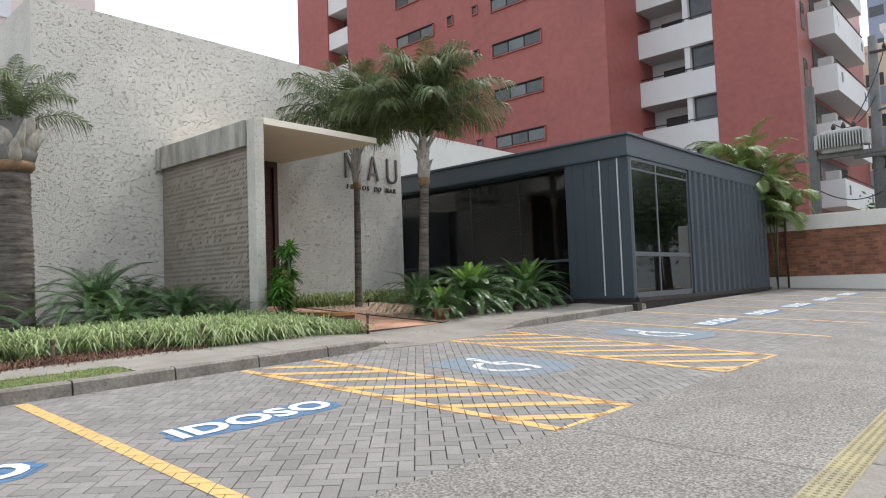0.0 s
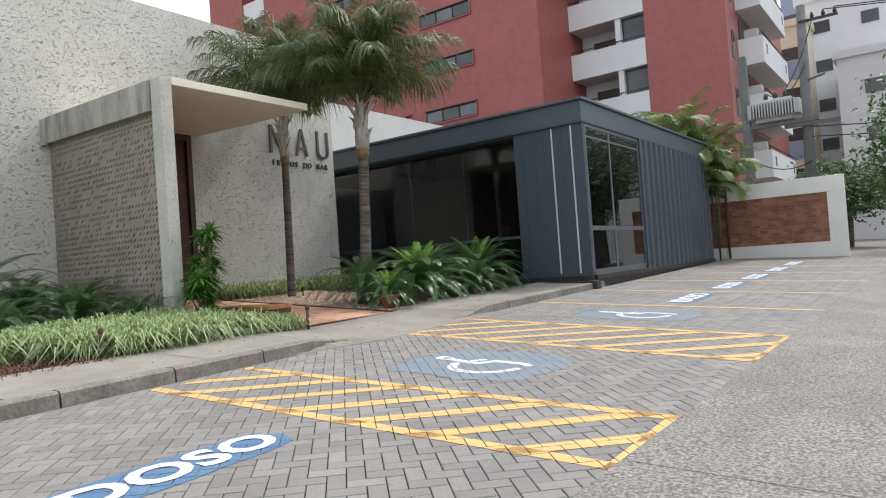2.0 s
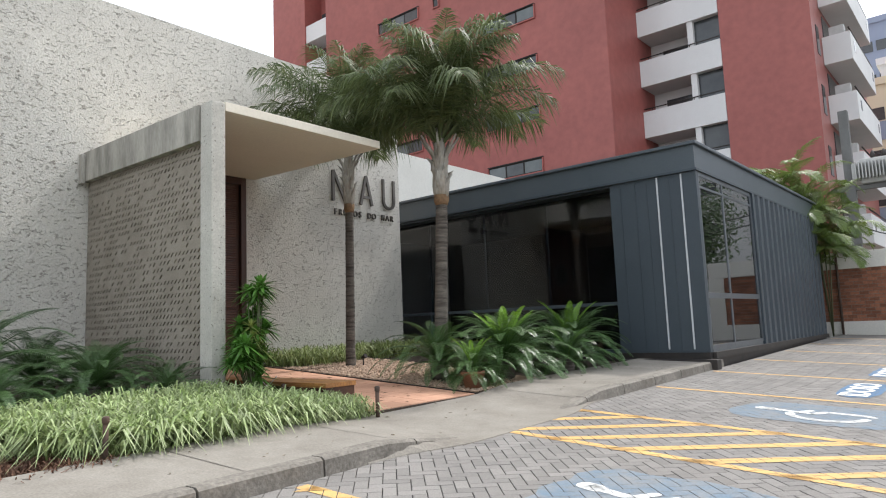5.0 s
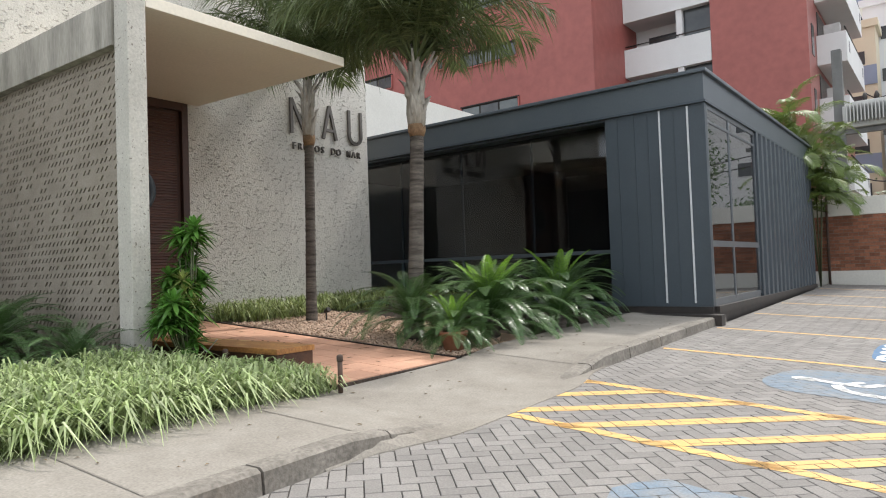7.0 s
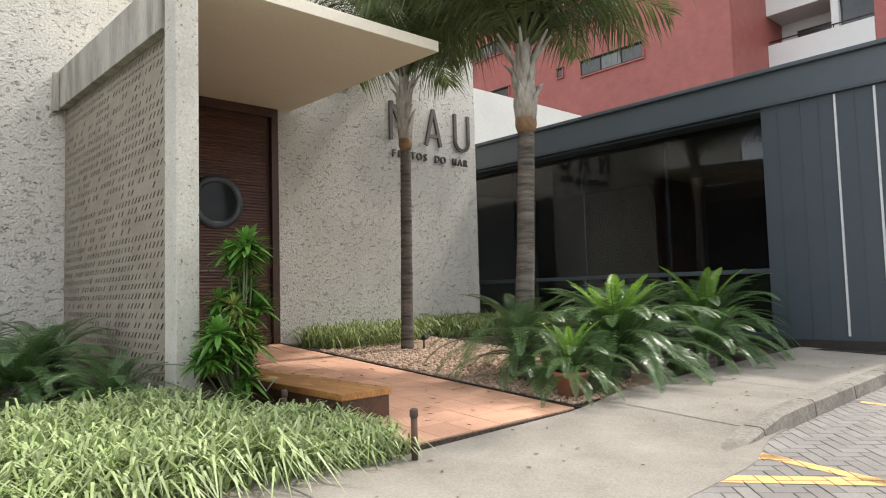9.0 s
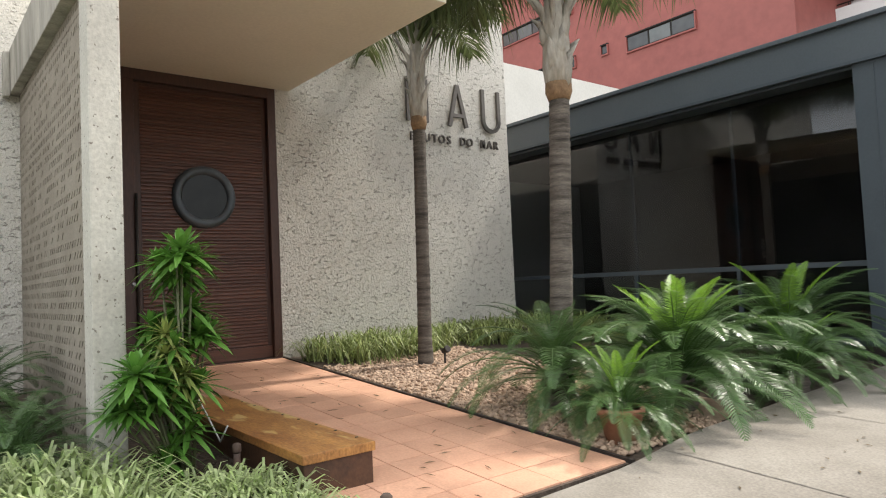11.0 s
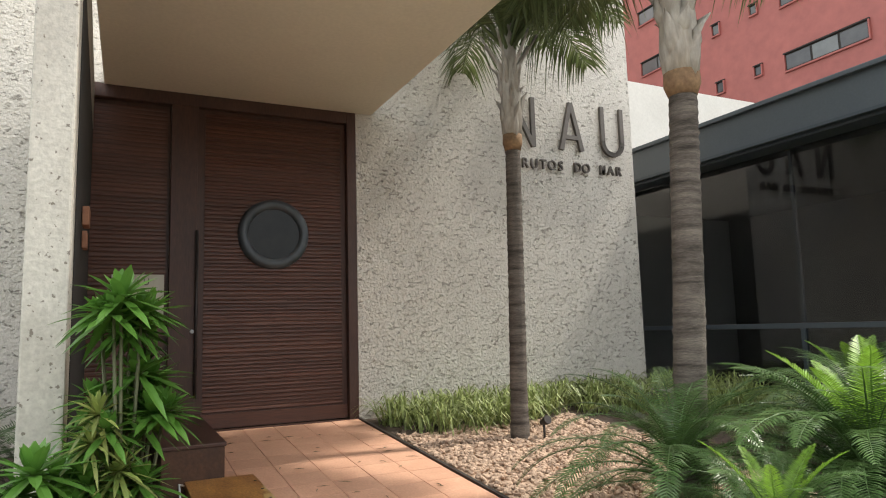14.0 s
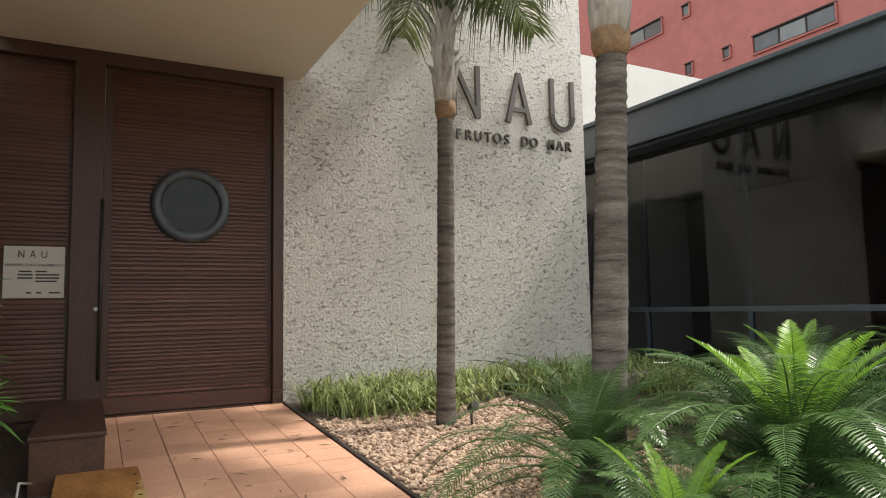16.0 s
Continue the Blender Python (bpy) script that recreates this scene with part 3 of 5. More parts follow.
# perforated panel: slanted slots in staggered rows
rnd = random.Random(4)
v, f = [], []
px0, px1, pz0, pz1 = -14.49, -11.184, 0.45, 3.838
nx, nz = 36, 38
yy, yb = 7.27, 7.36
for r in range(nz):
    za, zb = pz0 + (pz1 - pz0) * r / nz, pz0 + (pz1 - pz0) * (r + 1) / nz
    gap = rnd.choice((0.1, 0.15, 0.3, 0.55))
    for c in range(nx):
        off = 0.5 * (r % 2) * (px1 - px0) / nx
        xa, xb = px0 + (px1 - px0) * c / nx, px0 + (px1 - px0) * (c + 1) / nx
        w, h = xb - xa, zb - za
        n = len(v)
        v += [(xa, yy, za), (xb, yy, za), (xb, yy, zb), (xa, yy, zb)]
        if rnd.random() < gap:
            f.append((n, n + 1, n + 2, n + 3))
            continue
        s = w * rnd.uniform(0.12, 0.2)
        mid = xa + w * (0.42 if r % 2 else 0.58) + rnd.uniform(-0.008, 0.008)
        k = w * 0.26
        sl = [(mid - k - s, za + 0.22 * h), (mid - k + s, za + 0.18 * h), (mid + k + s, za + 0.72 * h), (mid + k - s * 0.6, za + 0.78 * h)]
        sl = [(min(max(x, xa + 0.004), xb - 0.004), z) for x, z in sl]
        v += [(x, yy, z) for x, z in sl] + [(x, yb, z) for x, z in sl]
        for q in range(4):
            t = (q + 1) % 4
            f.append((n + q, n + t, n + 4 + t, n + 4 + q))
            f.append((n + 4 + q, n + 4 + t, n + 8 + t, n + 8 + q))
tagged(pyd("perforated_panel", v, f, M_PANEL, portal, "sand-grey panel pierced by rows of slanted slots"), kind="stuff")
# near-black sheet that paints the shade seen through the slots
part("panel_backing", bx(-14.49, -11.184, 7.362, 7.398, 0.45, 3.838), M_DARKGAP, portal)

for o in portal.children:
    if o.name.startswith("canopy"):
        for q in o.data.vertices:
            q.co.z += 0.0405 * (-10.92 - q.co.x)
            if q.co.y > 9:
                q.co.y -= 0.036 * (q.co.x + 14.495)
# the screen wall stands slightly out of square with the front
for o in portal.children:
    if o.name.startswith(("lintel", "perforated", "panel_backing")):
        for q in o.data.vertices:
            q.co.y -= 0.075 + 0.026 * (-11.2 - q.co.x)
            if q.co.z > 3.7:
                q.co.z -= 0.01 * (q.co.x + 14.5)

door = thing("door_1", (-14.6, 8.55, 0.83), "tall closed dark red slatted wooden door with porthole", "door", kind="structure")
part("door_frame", bx(-14.62, -14.5, 9.84, 9.948, 0.83, 4.338, bevel=0.006), M_WOODFRAME, door)
part("door_frame", bx(-14.62, -14.5, 7.152, 9.84, 4.2, 4.338, bevel=0.006), M_WOODFRAME, door)
part("mullion", bx(-14.62, -14.505, 7.96, 8.22, 0.83, 4.2, bevel=0.006), M_WOODFRAME, door)
part("threshold", bx(-14.66, -14.46, 7.152, 9.948, 0.78, 0.832), M_WOODFRAME, door)
leaf = part("door_leaf", bx(-14.66, -14.585, 8.225, 9.838, 0.84, 4.198), M_WOODFRAME, door)
panel = part("fixed_panel", bx(-14.66, -14.595, 7.152, 7.958, 0.84, 4.198), M_WOODFRAME, door)


def slat(y0, y1, z0, z1, depth, owner):
    bm = bmesh.new()
    pr = [(-14.586, z0), (-14.586 + depth, z0 + 0.25 * (z1 - z0)), (-14.586 + depth * 0.9, z0 + 0.7 * (z1 - z0)), (-14.586, z1)]
    a = [bm.verts.new((x, y0, z)) for x, z in pr]
    b = [bm.verts.new((x, y1, z)) for x, z in pr]
    for k in range(3):
        bm.faces.new((a[k], b[k], b[k + 1], a[k + 1]))
    bm.faces.new(a[::-1])
    bm.faces.new(b)
    part("slat", bm, M_WOOD, owner)


z = 1.0
while z < 4.14:
    h = rnd.uniform(0.032, 0.05)
    slat(8.30, 9.78, z, min(z + h - 0.003, 4.17), rnd.uniform(0.008, 0.016), leaf)
    z += h
z = 1.0
while z < 4.14:
    h = rnd.uniform(0.036, 0.05)
    slat(7.2, 7.93, z, min(z + h - 0.003, 4.17), 0.0035, panel)
    z += h
part("bottom_rail", bx(-14.59, -14.562, 8.23, 9.835, 0.845, 0.99), M_WOOD, door)
bm = bmesh.new()
prof = [(0.27, 0.0), (0.275, 0.045), (0.33, 0.06), (0.375, 0.045), (0.385, 0.0)]
rows = []
for k in range(48):
    a = k * math.tau / 48
    rows.append([bm.verts.new((-14.575 + d, 9.02 + r * math.cos(a), 2.87 + r * math.sin(a))) for r, d in prof])
for k in range(48):
    for q in range(4):
        fc = bm.faces.new((rows[k][q], rows[k][q + 1], rows[(k + 1) % 48][q + 1], rows[(k + 1) % 48][q]))
        fc.smooth = True
port = part("porthole_ring", bm, M_RING, door, "blue-grey metal porthole ring")
bm = bmesh.new()
bmesh.ops.create_cone(bm, cap_ends=True, segments=40, radius1=0.28, radius2=0.28, depth=0.012, matrix=Matrix.Translation((-14.552, 9.02, 2.87)) @ Matrix.Rotation(radians(90), 4, "Y"))
part("porthole_pane", bm, M_PORT, port, "dark porthole glass")
part("door_handle", rod([(-14.47, 8.22, 1.17), (-14.47, 8.22, 2.87)], 0.016), M_IRON, door, "long dark pull bar")
for zz in (1.3, 2.74):
    part("handle_mount", rod([(-14.52, 8.22, zz), (-14.465, 8.22, zz)], 0.012), M_IRON, door)
bm = bmesh.new()
bmesh.ops.create_cone(bm, cap_ends=True, segments=16, radius1=0.022, radius2=0.018, depth=0.02, matrix=Matrix.Translation((-14.495, 8.185, 1.835)) @ Matrix.Rotation(radians(90), 4, "Y"))
part("lock", bm, M_STRIP, door, "small chrome lock cylinder")


def wall_text(name, body, size, y, z, x, material, parent, extrude, squash=1.0):
    m = Matrix.Translation((x, y, z)) @ Matrix.Rotation(radians(90), 4, "Z") @ Matrix.Rotation(radians(90), 4, "X")
    return text_mesh(name, body, size, material, m, parent, extrude, squash=squash)


notice = thing("notice_board", (-14.57, 7.68, 1.95), "cream opening-hours notice with dark printed text", "sign")
part("plate", bx(-14.578, -14.57, 7.44, 7.92, 1.945, 2.418), M_PAPER, notice)
wall_text("heading", "HORÁRIO FUNCIONAMENTO", 0.034, 7.68, 2.245, -14.567, M_INK, notice, 0.001)
for y0, y1, z0 in ((7.56, 7.66, 2.18), (7.69, 7.78, 2.18), (7.55, 7.67, 2.15), (7.55, 7.67, 2.12), (7.69, 7.88, 2.15), (7.69, 7.88, 2.12), (7.69, 7.86, 2.09), (7.62, 7.66, 1.985), (7.70, 7.74, 1.985), (7.80, 7.89, 1.985)):
    part("text_bar", bx(-14.569, -14.566, y0, y1, z0, z0 + 0.014), M_INK, notice)


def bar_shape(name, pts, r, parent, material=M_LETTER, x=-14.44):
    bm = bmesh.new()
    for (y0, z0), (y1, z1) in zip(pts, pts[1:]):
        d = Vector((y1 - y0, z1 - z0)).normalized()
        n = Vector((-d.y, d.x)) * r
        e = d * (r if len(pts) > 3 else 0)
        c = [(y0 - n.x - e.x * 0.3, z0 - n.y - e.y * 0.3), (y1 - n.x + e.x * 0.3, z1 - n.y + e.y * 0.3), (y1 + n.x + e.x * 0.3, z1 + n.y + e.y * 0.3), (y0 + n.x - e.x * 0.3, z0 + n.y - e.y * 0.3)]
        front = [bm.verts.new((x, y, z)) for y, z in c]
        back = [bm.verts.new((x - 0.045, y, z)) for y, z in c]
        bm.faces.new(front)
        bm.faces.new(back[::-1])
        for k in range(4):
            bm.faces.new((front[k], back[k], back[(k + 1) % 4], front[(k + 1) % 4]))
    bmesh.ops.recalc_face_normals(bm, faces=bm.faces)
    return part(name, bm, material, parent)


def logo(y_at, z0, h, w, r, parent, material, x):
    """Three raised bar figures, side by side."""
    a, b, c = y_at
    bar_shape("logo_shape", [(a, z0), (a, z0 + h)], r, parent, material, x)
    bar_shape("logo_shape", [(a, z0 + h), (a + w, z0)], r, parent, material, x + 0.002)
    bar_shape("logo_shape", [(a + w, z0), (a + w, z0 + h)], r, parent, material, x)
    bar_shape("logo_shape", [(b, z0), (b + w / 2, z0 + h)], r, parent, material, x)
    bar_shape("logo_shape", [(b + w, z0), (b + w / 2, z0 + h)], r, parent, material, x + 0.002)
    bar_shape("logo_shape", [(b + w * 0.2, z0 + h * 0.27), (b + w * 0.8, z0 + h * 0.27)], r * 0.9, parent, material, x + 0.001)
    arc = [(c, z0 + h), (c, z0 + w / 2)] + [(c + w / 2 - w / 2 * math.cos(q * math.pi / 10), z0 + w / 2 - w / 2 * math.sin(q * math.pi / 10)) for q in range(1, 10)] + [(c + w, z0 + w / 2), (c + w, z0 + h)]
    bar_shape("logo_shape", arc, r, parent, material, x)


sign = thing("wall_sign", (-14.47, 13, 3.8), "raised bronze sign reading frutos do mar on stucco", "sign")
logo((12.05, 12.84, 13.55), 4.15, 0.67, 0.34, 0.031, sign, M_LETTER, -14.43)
for k, ch in enumerate("FRUTOS DO MAR"):
    if ch != " ":
        wall_text("letter", ch, 0.185, 12.11 + k * 0.1415, 3.915, -14.462, M_LETTER, sign, 0.02, squash=0.72 if ch == "M" else 0.9)
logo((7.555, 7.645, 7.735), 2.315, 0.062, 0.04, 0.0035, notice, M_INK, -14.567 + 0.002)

# ---- paved entrance path ----
path = thing("floor_path", (-11.8, 9, 0.5), "terracotta tiled path rising to the door", "path", kind="structure")
sheet("tile_bed", span(-14.46, -9.17, 0.5), [8.05, 9.93], lambda x, y: path_z(x) - 0.012, M_SOIL, 0.2, path)
tagged(sheet("trim_path_edge", span(-14.5, -9.15, 0.5), [9.935, 9.965], lambda x, y: path_z(x) + 0.012, M_IRON, 0.08), "thin dark steel edging beside the path", "edging", kind="structure")

bench = thing("bench", (-10.8, 8.1, 0.45), "weathered orange-brown solid wooden bench by the path", "bench")
part("seat", bx(-12.45, -9.87, 7.975, 8.45, 0.72, 0.775, bevel=0.006), M_BENCH, bench, "worn orange plank top")
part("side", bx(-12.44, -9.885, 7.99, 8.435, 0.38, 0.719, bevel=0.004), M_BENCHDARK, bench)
for k in range(9):
    bm = bmesh.new()
    bmesh.ops.create_cone(bm, cap_ends=True, segments=8, radius1=0.012, radius2=0.01, depth=0.004, matrix=Matrix.Translation((-12.2 + k * 0.27, 8.42, 0.776)))
    part("bolt", bm, M_IRON, bench)
plinth = thing("planter_box", (-13.3, 8.0, 0.7), "dark brown timber box beside the door", "planter")
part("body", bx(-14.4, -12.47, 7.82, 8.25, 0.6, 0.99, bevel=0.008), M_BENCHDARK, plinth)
part("top", bx(-14.42, -12.455, 7.81, 8.26, 0.991, 1.02, bevel=0.006), M_WOODFRAME, plinth)


# ---- pavilion: steel frame, tinted glass, corrugated sheet ----
pav = thing("pavilion", (-11.5, 18, 0.6), "dark slate steel pavilion with tinted glass front", "pavilion")
FY, FX, BX = 14.9, -7.8, -17.28
part("plinth", bx(BX, FX + 0.02, FY - 0.02, 24.6, 0.3, 0.74), M_IRON, pav)
part("roof", bx(BX, FX + 0.09, FY - 0.09, 24.7, 4.50, 4.56, bevel=0.01), M_STEELTOP, pav)
part("fascia", bx(BX, FX + 0.03, FY - 0.03, FY + 0.05, 4.06, 4.498), M_STEELTOP, pav)
part("fascia", bx(FX - 0.05, FX + 0.03, FY + 0.052, 24.6, 4.06, 4.498), M_STEELTOP, pav)
part("flange", bx(BX, FX + 0.06, FY - 0.06, FY + 0.05, 4.02, 4.058), M_STEEL, pav)
part("flange", bx(FX - 0.05, FX + 0.06, FY + 0.052, 24.6, 4.02, 4.058), M_STEEL, pav)
# assumed plain room behind the panes, coloured dark to give its shade
part("back_wall", bx(BX, FX, 24.4, 24.6, 0.74, 4.02), M_ROOMSHADE, pav)
part("inner_wall", bx(BX, FX - 0.3, 19.2, 19.3, 0.74, 4.02), M_ROOMSHADE, pav)
part("inner_floor", bx(BX, FX - 0.06, FY + 0.42, 19.2, 0.742, 0.76), M_ROOMSHADE, pav)
part("inner_ceiling", bx(BX, FX - 0.06, FY + 0.42, 19.2, 3.9, 3.98), M_ROOMSHADE, pav)
GY = FY + 0.35  # the glass stands back behind the fascia
for z0, z1 in ((1.735, 3.98), (0.76, 1.665)):
    part("front_pane", bx(BX, -9.47, GY + 0.03, GY + 0.042, z0, z1), M_GLASS, pav, "dark tinted glass pane")
part("rail", bx(BX, -9.47, GY, GY + 0.05, 1.667, 1.733, bevel=0.004), M_STEELTOP, pav)
for x in (-14.6, -12.9, -11.2):
    part("mullion", bx(x - 0.02, x + 0.02, GY + 0.045, GY + 0.08, 0.76, 3.98), M_STEEL, pav)
    part("stub_post", bx(x - 0.025, x + 0.025, GY - 0.002, GY + 0.028, 0.80, 1.665), M_STEEL, pav)
part("front_sill", bx(BX, -9.47, FY - 0.01, GY + 0.06, 0.742, 0.80), M_STEEL, pav)
part("soffit", bx(BX, -9.47, FY + 0.052, GY + 0.06, 3.985, 4.018), M_STEEL, pav)
part("reveal", bx(-9.468, -9.44, FY + 0.062, GY + 0.06, 0.802, 3.984), M_STEEL, pav)


def corrugated(x0, y0, x1, y1, z0, z1, pitch, depth, parent, name="corrugated_sheet"):
    """A folded sheet along a line, ribs pushed out to its right-hand side."""
    d = Vector((x1 - x0, y1 - y0, 0))
    ln = d.length
    d.normalize()
    out = Vector((d.y, -d.x, 0))
    s, pts = 0.0, []
    while s < ln:
        for q, o in ((0, 0), (0.38, 0), (0.5, 1), (0.88, 1)):
            if s + q * pitch <= ln:
                pts.append(Vector((x0, y0, 0)) + d * (s + q * pitch) + out * depth * o)
        s += pitch
    pts.append(Vector((x1, y1, 0)))
    v = [(p.x, p.y, z0) for p in pts] + [(p.x, p.y, z1) for p in pts]
    n = len(pts)
    return pyd(name, v, [(k, k + 1, n + k + 1, n + k) for k in range(n - 1)], M_STEEL, parent)


part("front_panel", bx(-9.468, FX - 0.012, FY - 0.005, FY + 0.06, 0.742, 4.018), M_STEEL, pav)
for x in (-9.25, -8.95, -8.72, -8.28):
    part("panel_seam", bx(x - 0.006, x + 0.006, FY - 0.012, FY - 0.006, 0.76, 4.0), M_STEEL, pav)
for x in (-8.505, -8.045):
    part("light_profile", bx(x - 0.014, x + 0.014, FY - 0.03, FY - 0.007, 0.80, 4.0, bevel=0.004), M_STRIP, pav, "slim pale vertical profile")
part("corner_post", bx(FX - 0.01, FX + 0.03, FY - 0.02, FY + 0.1, 0.742, 4.018), M_STEEL, pav)
gd = part("glass_door", bx(FX - 0.02, FX + 0.02, 15.005, 15.06, 0.80, 4.0), M_FRAME, pav)
for y0, y1 in ((16.31, 16.37), (18.2, 18.27)):
    part("stile", bx(FX - 0.02, FX + 0.02, y0, y1, 0.80, 4.0), M_FRAME, gd)
for z0, z1 in ((0.742, 0.86), (1.70, 1.80), (3.72, 3.76), (3.94, 4.018)):
    part("door_rail", bx(FX - 0.018, FX + 0.018, 15.06, 18.2, z0, z1), M_FRAME, gd)
for y0, y1 in ((15.06, 16.31), (16.37, 18.2)):
    for z0, z1 in ((0.86, 1.70), (1.80, 3.72), (3.76, 3.94)):
        part("pane", bx(FX - 0.006, FX + 0.006, y0 + 0.002, y1 - 0.002, z0, z1), M_GLASS, gd)
part("sheet_post", bx(FX - 0.05, FX + 0.06, 18.27, 18.42, 0.742, 4.018), M_STEEL, pav)
corrugated(FX - 0.02, 18.42, FX - 0.02, 24.6, 0.742, 4.018, 0.42, 0.09, pav).data.flip_normals()
part("base_rail", bx(FX - 0.04, FX + 0.09, 15.0, 24.6, 0.64, 0.741), M_IRON, pav)
tagged(part("door_step", bx(-9.4, -7.6, 14.66, 14.878, 0.42, 0.63, bevel=0.01), M_IRON), "dark steel step at the pavilion corner", "step")
for o in scene.objects:
    if "glass" in (o.data.materials[0].name if o.type == "MESH" and o.data.materials else ""):
        o.visible_shadow = False

# ---- brick boundary wall ----
bw = thing("wall_boundary", (-6.5, 26.4, 0.6), "white-framed red brick boundary wall", "wall", kind="structure")
part("wall_base", bx(-12, -4.06, 26.3, 26.5, 0.3, 1.04), M_WHITE, bw)
part("wall_top", bx(-12, -4.06, 26.3, 26.5, 2.64, 3.16, bevel=0.015), M_WHITE, bw)
part("wall_pier", bx(-4.56, -4.06, 26.3, 26.5, 1.04, 2.64), M_WHITE, bw)
part("brick_backing", bx(-12, -4.56, 26.33, 26.48, 1.04, 2.64), M_KERB, bw)
v, f = [], []
for r in range(16):
    z0 = 1.045 + r * 0.1
    x = -12 + (0.12 if r % 2 else 0)
    while x < -4.58:
        x1 = min(x + 0.235, -4.565)
        n, y = len(v), 26.312 + rnd.uniform(0, 0.008)
        v += [(x, y, z0), (x1, y, z0), (x1, y, z0 + 0.088), (x, y, z0 + 0.088), (x, 26.335, z0), (x1, 26.335, z0), (x1, 26.335, z0 + 0.088), (x, 26.335, z0 + 0.088)]
        f += [(n, n + 1, n + 2, n + 3), (n, n + 4, n + 5, n + 1), (n + 3, n + 2, n + 6, n + 7), (n, n + 3, n + 7, n + 4), (n + 1, n + 5, n + 6, n + 2)]
        x += 0.245
tagged(pyd("brickwork", v, f, M_BRICK, bw), kind="stuff")
part("drain_pipe", rod([(-7.62, 26.24, 0.6), (-7.62, 26.24, 3.2)], 0.035), M_RUST, bw)

# ---- red apartment tower ----
tower = thing("apartment_tower", (-28, 38, 0), "dark red tiled apartment tower with white balconies", "building")
TY, TB = 32.5, 36.3
part("wall", bx(-38.9, -17.5, TY, 50, 0, 34), M_RED, tower, "dark red mosaic wall")
part("wall", bx(-45.2, -41.3, TY, 50, 0, 34), M_RED, tower, "dark red mosaic wall")
part("recess_wall", bx(-41.3, -38.9, TY + 1.6, 50, 0, 34), M_RED, tower)
part("wall", bx(-13.27, -9.27, TB, 52, 0, 26.2), M_RED, tower, "dark red mosaic wall")
# thin lighter skin that paints the sun on the tower's end
part("end_wall", bx(-9.269, -9.25, TB, 52, 0, 26.2), M_REDLIT, tower, "red mosaic end wall painted pinkish as if sunlit")
part("bay_wall", bx(-17.9, -13.27, TB + 1.7, 52, 0, 26.2), M_TWHITE, tower)


def tower_window(x0, x1, z0, z1, panes=2):
    w = part("window", bx(x0, x1, TY - 0.006, TY + 0.0, z0, z1), M_DARKGAP, tower)
    for k in range(panes):
        a, b = x0 + (x1 - x0) * k / panes, x0 + (x1 - x0) * (k + 1) / panes
        part("pane", bx(a + 0.05, b - 0.05, TY - 0.02, TY - 0.008, z0 + 0.06, z1 - 0.06), M_CURTAIN if (k + int(z0)) % 2 else M_WIN, w)
    for a, b, c, d in ((x0 - 0.06, x1 + 0.06, z1, z1 + 0.06), (x0 - 0.06, x1 + 0.06, z0 - 0.07, z0)):
        part("frame", bx(a, b, TY - 0.09, TY - 0.001, c, d), M_DARKGAP if c > z0 else M_RED, w)
    for a in (x0 - 0.06, x1):
        part("frame", bx(a, a + 0.06, TY - 0.09, TY - 0.001, z0, z1), M_RED, w)


for k in range(9):
    zt = 7.2 + 2.83 * k
    tower_window(-25.1, -21.6, zt - 0.72, zt, 3)
    tower_window(-33.5, -30.0, zt - 0.72, zt, 3)
    tower_window(-28.7, -28.3, zt - 0.5, zt + 0.02, 1)
    tower_window(-26.6, -26.25, zt - 0.42, zt + 0.02, 1)
